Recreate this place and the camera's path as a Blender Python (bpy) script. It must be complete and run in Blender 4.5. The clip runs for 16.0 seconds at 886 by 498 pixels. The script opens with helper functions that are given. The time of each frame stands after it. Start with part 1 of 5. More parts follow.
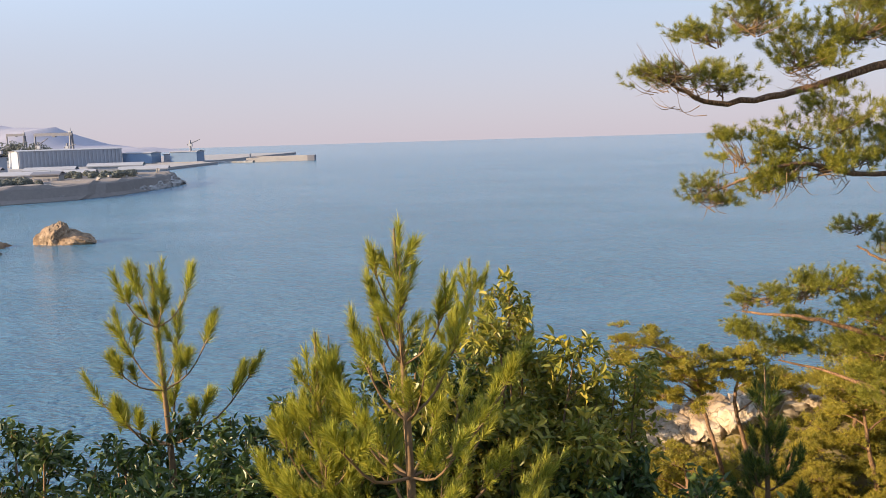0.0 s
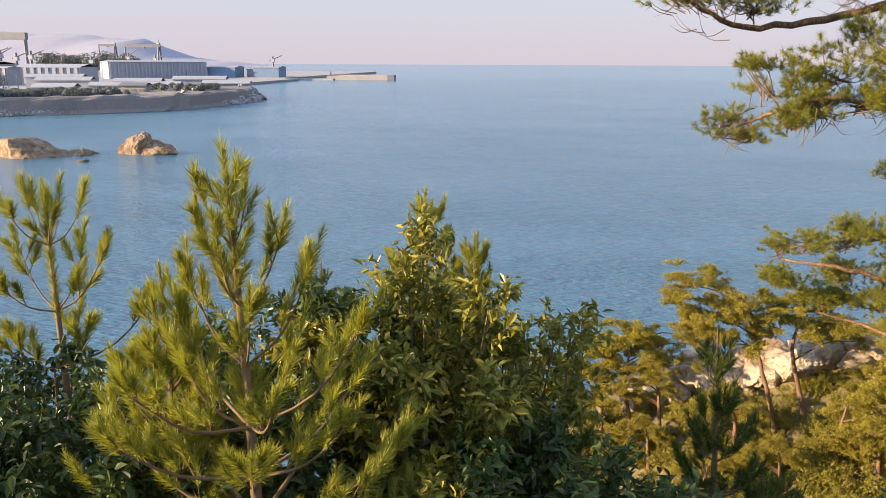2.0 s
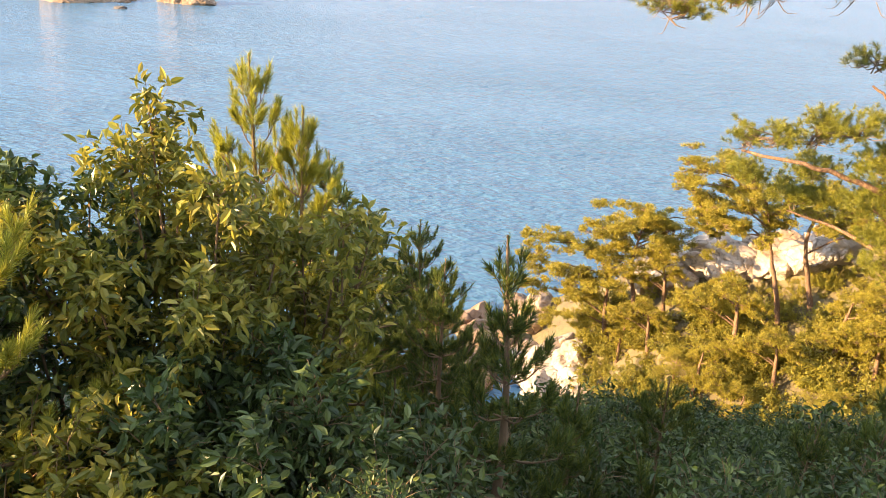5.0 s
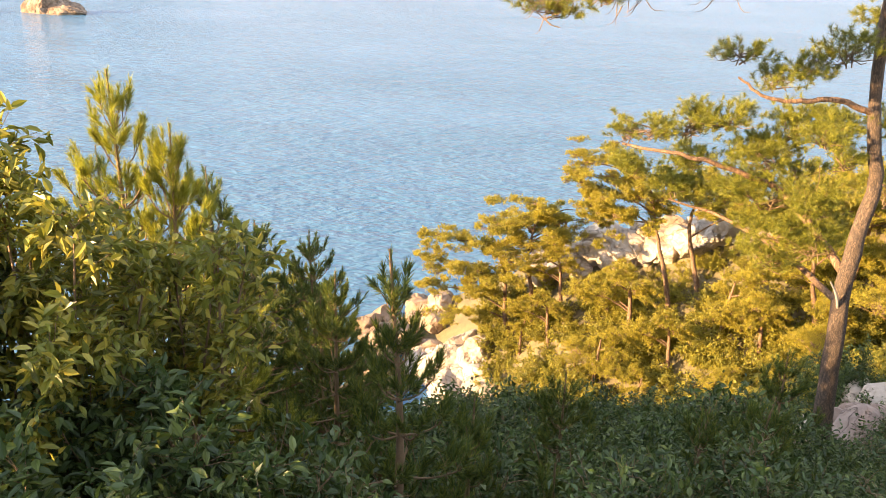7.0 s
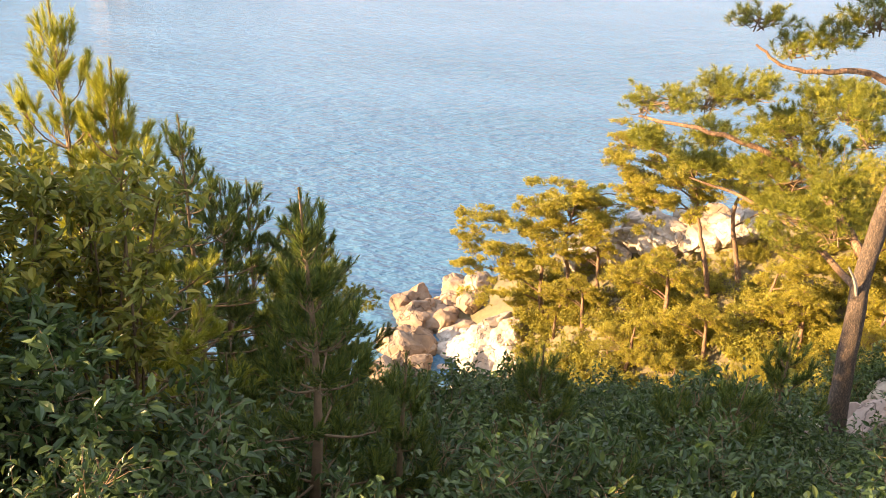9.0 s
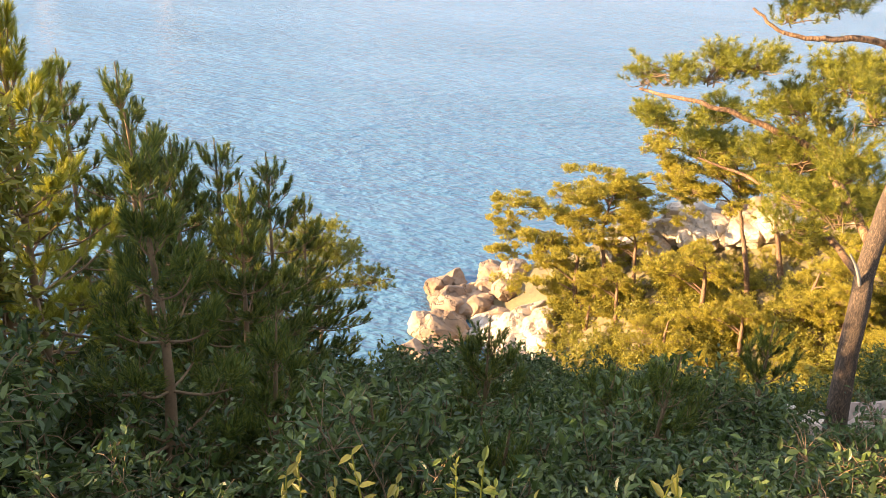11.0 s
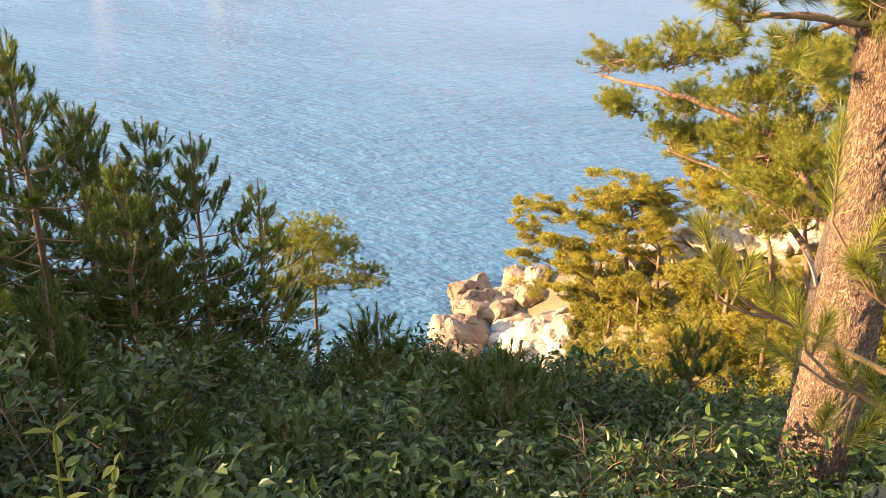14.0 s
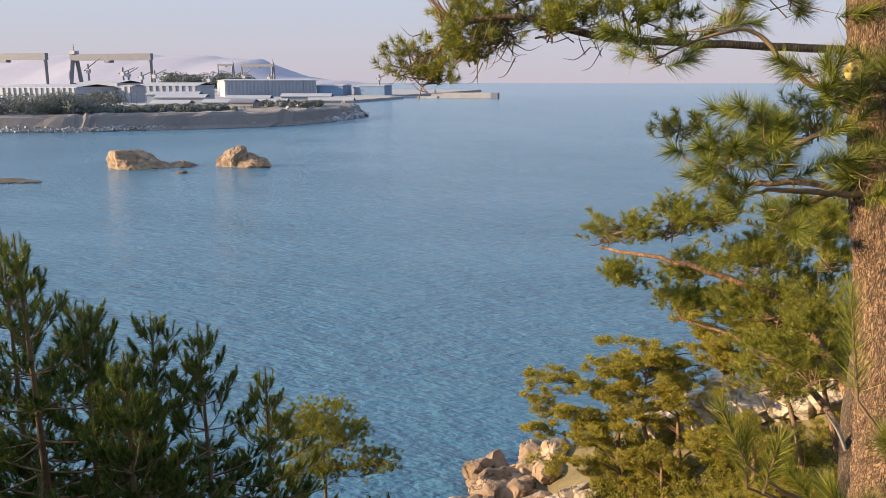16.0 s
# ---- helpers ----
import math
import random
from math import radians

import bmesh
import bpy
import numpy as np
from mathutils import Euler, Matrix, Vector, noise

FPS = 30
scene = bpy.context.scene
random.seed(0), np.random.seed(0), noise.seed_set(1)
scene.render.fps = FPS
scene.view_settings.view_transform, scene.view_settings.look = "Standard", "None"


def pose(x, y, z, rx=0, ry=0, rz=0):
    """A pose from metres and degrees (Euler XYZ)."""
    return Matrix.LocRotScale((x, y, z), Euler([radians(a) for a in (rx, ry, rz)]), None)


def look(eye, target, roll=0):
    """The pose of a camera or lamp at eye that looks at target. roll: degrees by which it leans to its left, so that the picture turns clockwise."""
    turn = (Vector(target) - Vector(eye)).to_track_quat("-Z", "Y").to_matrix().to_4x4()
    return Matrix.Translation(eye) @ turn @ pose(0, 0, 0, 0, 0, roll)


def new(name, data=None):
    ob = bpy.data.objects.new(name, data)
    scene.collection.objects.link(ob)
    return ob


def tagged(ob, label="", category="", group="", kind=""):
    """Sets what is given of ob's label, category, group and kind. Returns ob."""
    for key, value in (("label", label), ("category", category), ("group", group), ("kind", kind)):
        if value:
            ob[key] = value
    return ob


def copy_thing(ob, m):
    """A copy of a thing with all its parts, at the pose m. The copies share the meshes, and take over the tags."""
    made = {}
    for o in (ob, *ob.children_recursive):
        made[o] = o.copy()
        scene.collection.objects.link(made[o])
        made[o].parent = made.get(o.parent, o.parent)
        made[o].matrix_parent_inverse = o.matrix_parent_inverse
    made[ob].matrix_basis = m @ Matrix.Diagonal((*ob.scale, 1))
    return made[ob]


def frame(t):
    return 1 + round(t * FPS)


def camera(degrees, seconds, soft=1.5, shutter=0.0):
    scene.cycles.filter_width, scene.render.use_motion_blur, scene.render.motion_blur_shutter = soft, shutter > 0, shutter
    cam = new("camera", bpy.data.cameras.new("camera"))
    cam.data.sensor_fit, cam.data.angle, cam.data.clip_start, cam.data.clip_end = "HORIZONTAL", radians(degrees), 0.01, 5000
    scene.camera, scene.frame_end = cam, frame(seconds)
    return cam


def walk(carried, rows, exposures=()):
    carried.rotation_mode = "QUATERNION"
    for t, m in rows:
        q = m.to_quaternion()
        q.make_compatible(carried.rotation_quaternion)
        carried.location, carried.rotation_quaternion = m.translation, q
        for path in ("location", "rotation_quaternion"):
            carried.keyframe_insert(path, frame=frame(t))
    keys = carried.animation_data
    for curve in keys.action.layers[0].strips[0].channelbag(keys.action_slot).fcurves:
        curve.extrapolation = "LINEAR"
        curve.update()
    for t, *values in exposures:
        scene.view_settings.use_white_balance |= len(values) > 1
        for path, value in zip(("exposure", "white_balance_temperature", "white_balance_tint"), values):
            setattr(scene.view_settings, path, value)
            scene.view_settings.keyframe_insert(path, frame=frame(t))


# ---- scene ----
cam = camera(57.7, 16.0, 0.6)
PATH = [
    (0, (0.138, 0.082, 1.56), (0.084, 2.061, 1.282), -1.7),
    (0.5, (0.399, 0.186, 1.531), (0.321, 2.162, 1.228), -1.0),
    (1, (0.664, 0.378, 1.507), (0.535, 2.347, 1.177), -0.4),
    (1.5, (0.964, 0.592, 1.487), (0.792, 2.544, 1.089), -2.0),
    (2, (1.324, 0.803, 1.483), (1.086, 2.736, 1.025), 0.2),
    (2.5, (1.646, 1.041, 1.478), (1.343, 2.954, 0.98), 1.1),
    (3, (1.936, 1.195, 1.458), (1.585, 3.096, 0.943), 0.3),
    (3.5, (2.264, 1.376, 1.447), (1.851, 3.254, 0.899), 0.1),
    (4, (2.626, 1.657, 1.413), (2.249, 3.514, 0.77), 0.8),
    (4.5, (2.914, 1.856, 1.407), (2.523, 3.689, 0.709), 1.3),
    (5, (3.122, 1.992, 1.434), (2.807, 3.81, 0.663), 2.6),
    (5.2, (3.166, 2.051, 1.459), (2.914, 3.872, 0.671), 3.9),
    (7.3, (3.231, 2.184, 1.453), (3.183, 4.034, 0.695), 2.2),
    (7.5, (3.291, 2.168, 1.442), (3.24, 4.012, 0.67), 2.9),
    (8, (3.457, 2.217, 1.385), (3.39, 4.04, 0.564), 2.2),
    (8.5, (3.714, 2.396, 1.274), (3.584, 4.212, 0.446), 0.3),
    (9, (4.026, 2.509, 1.122), (3.838, 4.331, 0.319), 2.8),
    (9.2, (4.129, 2.542, 1.103), (3.923, 4.368, 0.312), 2.0),
    (11.3, (5.259, 3.154, 0.706), (4.926, 4.937, -0.137), 3.7),
    (11.5, (5.325, 3.201, 0.698), (4.98, 4.98, -0.147), 3.9),
    (12, (5.57, 3.303, 0.608), (5.199, 5.08, -0.233), 3.9),
    (12.5, (5.954, 3.404, 0.514), (5.541, 5.174, -0.32), -0.2),
    (13, (6.22, 3.561, 0.365), (5.815, 5.353, -0.424), 0.5),
    (13.5, (6.501, 3.725, 0.326), (6.052, 5.504, -0.471), 2.0),
    (14, (6.64, 3.777, 0.358), (6.212, 5.548, -0.467), 3.2),
    (14.5, (6.639, 3.803, 0.395), (6.261, 5.645, -0.286), 2.7),
    (15, (6.617, 3.832, 0.397), (6.244, 5.723, -0.137), 1.6),
    (15.5, (6.628, 3.849, 0.41), (6.196, 5.745, -0.055), 0.5),
    (16, (6.633, 3.842, 0.396), (6.141, 5.736, -0.019), 0.0),
]
walk(cam, [(t, look(eye, target, roll)) for t, eye, target, roll in PATH],
     [(0, 1.2, 6550, 12), (3, 1.6, 6700, 14), (5, 2.25, 7350, 18), (9, 2.35, 7700, 19), (12.5, 2.35, 7350, 18), (13.5, 2.22, 7300, 18), (14.5, 2.2, 7000, 17), (15, 1.5, 6600, 13), (15.5, 1.12, 6450, 11), (16, 1.12, 6450, 11)])

# ---- world and light ----
SUN_AZ, SUN_EL = 247.0, 14.0      # clockwise from +y, and above the horizon
sun_way = Vector((math.sin(radians(SUN_AZ)) * math.cos(radians(SUN_EL)), math.cos(radians(SUN_AZ)) * math.cos(radians(SUN_EL)), math.sin(radians(SUN_EL))))
world = bpy.data.worlds.new("sky")
scene.world = world
world.use_nodes = True
wn = world.node_tree.nodes
sky = wn.new("ShaderNodeTexSky")
sky.sky_type, sky.sun_disc = "NISHITA", False
sky.sun_elevation, sky.sun_rotation = radians(SUN_EL), radians(SUN_AZ)
sky.altitude, sky.air_density, sky.dust_density, sky.ozone_density = 0, 1.0, 0.7, 4.0
wn["Background"].inputs["Strength"].default_value = 0.11
# a pale lilac sea haze lies all round the horizon and thins out upwards
wl = world.node_tree.links
up = wn.new("ShaderNodeSeparateXYZ")
wl.new(wn.new("ShaderNodeTexCoord").outputs["Generated"], up.inputs[0])
thin = wn.new("ShaderNodeMapRange")
thin.interpolation_type = "SMOOTHSTEP"
for k, v in (("From Min", -0.02), ("From Max", 0.55), ("To Min", 0.94), ("To Max", 0.55)):
    thin.inputs[k].default_value = v
wl.new(up.outputs["Z"], thin.inputs["Value"])
tint = wn.new("ShaderNodeMapRange")
tint.data_type = "FLOAT_VECTOR"
tint.inputs[7].default_value, tint.inputs[8].default_value = (-0.01, -0.01, -0.01), (0.17, 0.17, 0.17)
tint.inputs[9].default_value, tint.inputs[10].default_value = (2.5, 2.25, 2.5), (2.25, 2.62, 3.2)
grey = wn.new("ShaderNodeCombineXYZ")
for k in range(3):
    wl.new(up.outputs["Z"], grey.inputs[k])
wl.new(grey.outputs[0], tint.inputs[6])
haze = wn.new("ShaderNodeMix")
haze.data_type = "RGBA"
wl.new(thin.outputs[0], haze.inputs[0])
wl.new(sky.outputs["Color"], haze.inputs[6])
wl.new(tint.outputs[1], haze.inputs[7])
# the hazy sky is brightened high on the sun's side, added to lighten the sea
side = wn.new("ShaderNodeVectorMath")
side.operation = "DOT_PRODUCT"
wl.new(up.inputs[0].links[0].from_socket, side.inputs[0])
side.inputs[1].default_value = (math.sin(radians(SUN_AZ)), math.cos(radians(SUN_AZ)), 0)
near_sun = wn.new("ShaderNodeMapRange")
near_sun.interpolation_type = "SMOOTHSTEP"
for k, v in (("From Min", -0.55), ("From Max", 0.6), ("To Min", 0.0), ("To Max", 1.0)):
    near_sun.inputs[k].default_value = v
wl.new(side.outputs["Value"], near_sun.inputs["Value"])
high = wn.new("ShaderNodeMapRange")
high.interpolation_type = "SMOOTHSTEP"
for k, v in (("From Min", 0.06), ("From Max", 0.4), ("To Min", 0.0), ("To Max", 1.0)):
    high.inputs[k].default_value = v
wl.new(up.outputs["Z"], high.inputs["Value"])
gain = wn.new("ShaderNodeMath")
gain.operation = "MULTIPLY_ADD"
wl.new(near_sun.outputs[0], gain.inputs[0])
wl.new(high.outputs[0], gain.inputs[1])
gain.inputs[2].default_value = 1.0
glow = wn.new("ShaderNodeVectorMath")
glow.operation = "SCALE"
wl.new(haze.outputs[2], glow.inputs[0])
wl.new(gain.outputs[0], glow.inputs["Scale"])
wl.new(glow.outputs[0], wn["Background"].inputs["Color"])
sun = bpy.data.lights.new("sun", "SUN")
sun.energy, sun.angle, sun.color = 5.0, radians(0.6), (1.0, 0.76, 0.46)
sun_ob = new("sun", sun)
sun_ob.matrix_world = look(sun_way * 100, (0, 0, 0))

# ---- materials ----
def material(name):
    m = bpy.data.materials.new(name)
    m.use_nodes = True
    return m, m.node_tree.nodes, m.node_tree.links, m.node_tree.nodes["Principled BSDF"]


def noise_tex(n, l, scale, detail=4, coords=None, rough=0.55):
    t = n.new("ShaderNodeTexNoise")
    t.inputs["Scale"].default_value, t.inputs["Detail"].default_value, t.inputs["Roughness"].default_value = scale, detail, rough
    c = coords or n.new("ShaderNodeTexCoord").outputs["Object"]
    l.new(c, t.inputs["Vector"])
    return t.outputs["Fac"]


def ramp(n, l, fac, stops):
    r = n.new("ShaderNodeValToRGB")
    e = r.color_ramp.elements
    e[0].position, e[0].color = stops[0][0], (*stops[0][1], 1)
    e[1].position, e[1].color = stops[-1][0], (*stops[-1][1], 1)
    for p, c in stops[1:-1]:
        k = e.new(p)
        k.color = (*c, 1)
    l.new(fac, r.inputs["Fac"])
    return r.outputs["Color"]


def bump(n, l, fac, strength, distance, target):
    b = n.new("ShaderNodeBump")
    b.inputs["Strength"].default_value, b.inputs["Distance"].default_value = strength, distance
    l.new(fac, b.inputs["Height"])
    l.new(b.outputs["Normal"], target.inputs["Normal"])
    return b


def mixed(n, l, a, b, fac, mode="MIX"):
    x = n.new("ShaderNodeMix")
    x.data_type, x.blend_type = "RGBA", mode
    for sock, v in ((x.inputs[6], a), (x.inputs[7], b)):
        if isinstance(v, tuple):
            sock.default_value = (*v, 1)
        else:
            l.new(v, sock)
    if isinstance(fac, float):
        x.inputs[0].default_value = fac
    else:
        l.new(fac, x.inputs[0])
    return x.outputs[2]


def foliage(name, dark, mid, light, gloss=0.45, through_light=0.35, clump=2.5):
    """Leaves or needles: a colour for each leaf, shifted from clump to clump, some light passing through."""
    m, n, l, p = material(name)
    geo = n.new("ShaderNodeNewGeometry")
    per = ramp(n, l, geo.outputs["Random Per Island"], [(0.0, dark), (0.55, mid), (1.0, light)])
    big = ramp(n, l, noise_tex(n, l, clump, 2, geo.outputs["Position"]), [(0.38, tuple(c * 0.62 for c in mid)), (0.62, tuple(min(1, c * 1.35) for c in mid))])
    col = mixed(n, l, per, big, 0.3)
    l.new(col, p.inputs["Base Color"])
    p.inputs["Roughness"].default_value = gloss
    p.inputs["Specular IOR Level"].default_value = 0.35
    t = n.new("ShaderNodeBsdfTranslucent")
    l.new(col, t.inputs["Color"])
    mx = n.new("ShaderNodeMixShader")
    mx.inputs[0].default_value = through_light
    l.new(p.outputs[0], mx.inputs[1])
    l.new(t.outputs[0], mx.inputs[2])
    l.new(mx.outputs[0], n["Material Output"].inputs["Surface"])
    return m


def bark(name, low, high, scale, depth):
    m, n, l, p = material(name)
    tc = n.new("ShaderNodeTexCoord")
    mp = n.new("ShaderNodeMapping")
    mp.inputs["Scale"].default_value = (1, 1, 0.28)
    l.new(tc.outputs["Object"], mp.inputs["Vector"])
    v = n.new("ShaderNodeTexVoronoi")
    v.feature = "DISTANCE_TO_EDGE"
    v.inputs["Scale"].default_value = scale
    wob = n.new("ShaderNodeMix")
    wob.data_type = "VECTOR"
    wob.inputs[0].default_value = 0.3
    l.new(mp.outputs["Vector"], wob.inputs[4])
    nt = n.new("ShaderNodeTexNoise")
    nt.inputs["Scale"].default_value = scale * 0.8
    l.new(mp.outputs["Vector"], nt.inputs["Vector"])
    l.new(nt.outputs["Color"], wob.inputs[5])
    l.new(wob.outputs[1], v.inputs["Vector"])
    crack = ramp(n, l, v.outputs["Distance"], [(0.0, (0.1, 0.1, 0.1)), (0.22, (1, 1, 1))])
    tone = ramp(n, l, noise_tex(n, l, scale * 1.7, 6, mp.outputs["Vector"], 0.7), [(0.3, low), (0.7, high)])
    col = mixed(n, l, tuple(c * 0.5 for c in low), tone, crack)
    l.new(col, p.inputs["Base Color"])
    p.inputs["Roughness"].default_value = 0.9
    fine = n.new("ShaderNodeMath")
    fine.operation = "MULTIPLY_ADD"
    l.new(noise_tex(n, l, scale * 6, 5, mp.outputs["Vector"], 0.7), fine.inputs[0])
    fine.inputs[1].default_value = 0.5
    l.new(crack, fine.inputs[2])
    bump(n, l, fine.outputs[0], 0.65, depth, p)
    return m


def stone(name, stops, scale, depth, crackscale=0.6):
    m, n, l, p = material(name)
    pos = n.new("ShaderNodeNewGeometry").outputs["Position"]
    tone = ramp(n, l, noise_tex(n, l, scale, 8, pos, 0.65), stops)
    mp = n.new("ShaderNodeMapping")
    mp.inputs["Scale"].default_value = (1, 1, 0.45)
    l.new(pos, mp.inputs["Vector"])
    v = n.new("ShaderNodeTexVoronoi")
    v.feature = "DISTANCE_TO_EDGE"
    v.inputs["Scale"].default_value = crackscale
    wob = n.new("ShaderNodeVectorMath")
    wob.operation = "MULTIPLY_ADD"
    nt = n.new("ShaderNodeTexNoise")
    nt.inputs["Scale"].default_value, nt.inputs["Detail"].default_value = crackscale * 1.5, 5
    l.new(pos, nt.inputs["Vector"])
    l.new(nt.outputs["Color"], wob.inputs[0])
    wob.inputs[1].default_value = (1.6 / crackscale,) * 3
    l.new(mp.outputs["Vector"], wob.inputs[2])
    l.new(wob.outputs[0], v.inputs["Vector"])
    crack = ramp(n, l, v.outputs["Distance"], [(0.0, (0.35, 0.35, 0.35)), (0.03, (1, 1, 1))])
    stain = ramp(n, l, noise_tex(n, l, scale * 0.35, 3, pos), [(0.42, (1, 1, 1)), (0.7, (0.55, 0.44, 0.34))])
    col = mixed(n, l, mixed(n, l, tone, stain, 0.8, "MULTIPLY"), tuple(c * 0.4 for c in stops[0][1]), 0.0)
    dirty = mixed(n, l, tuple(c * 0.5 for c in stops[0][1]), col, crack)
    l.new(dirty, p.inputs["Base Color"])
    p.inputs["Roughness"].default_value = 0.85
    h = n.new("ShaderNodeMath")
    h.operation = "MULTIPLY_ADD"
    l.new(noise_tex(n, l, scale * 3, 8, pos, 0.7), h.inputs[0])
    h.inputs[1].default_value = 0.6
    l.new(crack, h.inputs[2])
    bump(n, l, h.outputs[0], 0.8, depth, p)
    return m


def plain(name, a, b, scale, rough=0.7, metal=0.0, relief=0.0):
    """Painted, earthy or metal surface with two tones mottled at two scales."""
    m, n, l, p = material(name)
    pos = n.new("ShaderNodeNewGeometry").outputs["Position"]
    c1 = ramp(n, l, noise_tex(n, l, scale, 6, pos, 0.6), [(0.3, a), (0.7, b)])
    c2 = mixed(n, l, c1, ramp(n, l, noise_tex(n, l, scale * 9, 4, pos, 0.6), [(0.35, a), (0.65, b)]), 0.35)
    l.new(c2, p.inputs["Base Color"])
    p.inputs["Roughness"].default_value, p.inputs["Metallic"].default_value = rough, metal
    if relief:
        bump(n, l, noise_tex(n, l, scale * 6, 6, pos, 0.7), 0.7, relief, p)
    return m


def water(name):
    m, n, l, p = material(name)
    pos = n.new("ShaderNodeNewGeometry").outputs["Position"]
    mp = n.new("ShaderNodeMapping")
    mp.inputs["Rotation"].default_value = (0, 0, radians(20))
    mp.inputs["Scale"].default_value = (0.45, 1.0, 1.0)
    l.new(pos, mp.inputs["Vector"])
    tone = ramp(n, l, noise_tex(n, l, 0.02, 4, mp.outputs["Vector"]), [(0.3, (0.05, 0.138, 0.21)), (0.7, (0.08, 0.18, 0.262))])
    l.new(tone, p.inputs["Base Color"])
    p.inputs["Roughness"].default_value = 0.16
    p.inputs["IOR"].default_value = 1.33
    # the ripples flatten out with the distance from the cliff, and lie in streaks
    far = n.new("ShaderNodeVectorMath")
    far.operation = "LENGTH"
    l.new(pos, far.inputs[0])
    calm = n.new("ShaderNodeMapRange")
    for k, v in (("From Min", 60), ("From Max", 1600), ("To Min", 1.0), ("To Max", 0.3)):
        calm.inputs[k].default_value = v
    l.new(far.outputs["Value"], calm.inputs["Value"])
    streak = n.new("ShaderNodeMath")
    streak.operation = "MULTIPLY"
    l.new(calm.outputs[0], streak.inputs[0])
    l.new(ramp(n, l, noise_tex(n, l, 0.035, 3, mp.outputs["Vector"]), [(0.35, (0.55, 0.55, 0.55)), (0.65, (1, 1, 1))]), streak.inputs[1])
    normal = None
    for scale, distance, detail in ((0.1, 1.1, 3), (0.5, 1.1, 3), (1.7, 0.6, 3)):
        b = n.new("ShaderNodeBump")
        b.inputs["Distance"].default_value = distance
        l.new(streak.outputs[0], b.inputs["Strength"])
        l.new(noise_tex(n, l, scale, detail, mp.outputs["Vector"], 0.6), b.inputs["Height"])
        if normal:
            l.new(normal, b.inputs["Normal"])
        normal = b.outputs["Normal"]
    l.new(normal, p.inputs["Normal"])
    return m


# Young pine needles twice: first with sunlight in the colour, second with shade.
M_SUNLIT = foliage("needles_sunlit", (0.145, 0.165, 0.02), (0.31, 0.315, 0.036), (0.53, 0.46, 0.075), through_light=0.33, clump=3.0)
M_SHADED = foliage("needles_shaded", (0.028, 0.054, 0.014), (0.082, 0.118, 0.024), (0.28, 0.275, 0.042), clump=3.0)
M_OLD = foliage("needles_old", (0.06, 0.08, 0.012), (0.19, 0.195, 0.026), (0.46, 0.4, 0.05), through_light=0.33, clump=1.6)
M_BROOM = foliage("needles_glossy", (0.03, 0.05, 0.01), (0.14, 0.165, 0.024), (0.44, 0.4, 0.05), through_light=0.3, clump=6.0)
# Warm low sun is put into the gold of these headland needles.
M_GOLD = foliage("needles_sunlit_gold", (0.17, 0.15, 0.02), (0.34, 0.29, 0.04), (0.56, 0.45, 0.07), through_light=0.45, clump=0.6)
# Shrub leaves in two tones: shade darkens this one, sun yellows the next.
M_LEAF = foliage("leaves_shaded_green", (0.02, 0.042, 0.012), (0.056, 0.09, 0.022), (0.15, 0.18, 0.045), 0.36, 0.26, 1.6)
M_LEAFY = foliage("leaves_sunlit_yellow", (0.08, 0.1, 0.018), (0.21, 0.21, 0.03), (0.52, 0.4, 0.07), 0.36, 0.33, 1.5)
# The gold is sunlight in the leaf colour, as on the headland needles.
M_LEAFG = foliage("leaves_sunlit_gold", (0.13, 0.13, 0.02), (0.26, 0.235, 0.035), (0.44, 0.34, 0.055), 0.5, 0.4, 0.5)
M_WEED = foliage("weed_leaves", (0.16, 0.13, 0.025), (0.33, 0.26, 0.04), (0.55, 0.42, 0.09), 0.45, 0.35, 3.0)
M_BARK = bark("pine_bark", (0.16, 0.1, 0.062), (0.43, 0.3, 0.195), 26, 0.03)
M_SCALY = bark("scaly_bark", (0.1, 0.056, 0.033), (0.43, 0.265, 0.15), 30, 0.03)
# Darkened bark: the shadow on the leaning trunk is in its colour.
M_LEAN = bark("shaded_bark", (0.07, 0.048, 0.034), (0.24, 0.16, 0.1), 22, 0.02)
M_BARKO = bark("orange_bark", (0.16, 0.09, 0.05), (0.38, 0.22, 0.12), 14, 0.015)
M_TWIG = plain("twig_bark", (0.12, 0.075, 0.04), (0.26, 0.16, 0.08), 12, 0.85, relief=0.004)
M_DEAD = plain("dead_wood", (0.22, 0.19, 0.16), (0.42, 0.37, 0.31), 10, 0.9, relief=0.005)
M_CONE = plain("pine_cone", (0.36, 0.27, 0.08), (0.55, 0.45, 0.14), 60, 0.7)
M_ROCK = stone("pale_granite", [(0.3, (0.3, 0.235, 0.17)), (0.55, (0.47, 0.39, 0.3)), (0.75, (0.6, 0.52, 0.42))], 0.9, 0.12, 0.7)
M_PINK = stone("pinkish_granite", [(0.3, (0.28, 0.2, 0.16)), (0.55, (0.42, 0.32, 0.26)), (0.75, (0.56, 0.46, 0.4))], 1.4, 0.06, 1.1)
M_ROCKT = stone("tan_sea_rock", [(0.3, (0.15, 0.1, 0.065)), (0.55, (0.32, 0.225, 0.145)), (0.75, (0.47, 0.35, 0.24))], 0.5, 0.35, 0.4)
M_WET = stone("wet_dark_rock", [(0.3, (0.06, 0.05, 0.045)), (0.55, (0.11, 0.095, 0.08)), (0.75, (0.18, 0.15, 0.12))], 0.4, 0.2, 0.35)
M_RUBBLE = stone("grey_rubble", [(0.3, (0.26, 0.25, 0.25)), (0.55, (0.4, 0.39, 0.39)), (0.75, (0.55, 0.54, 0.53))], 0.2, 0.3, 0.2)
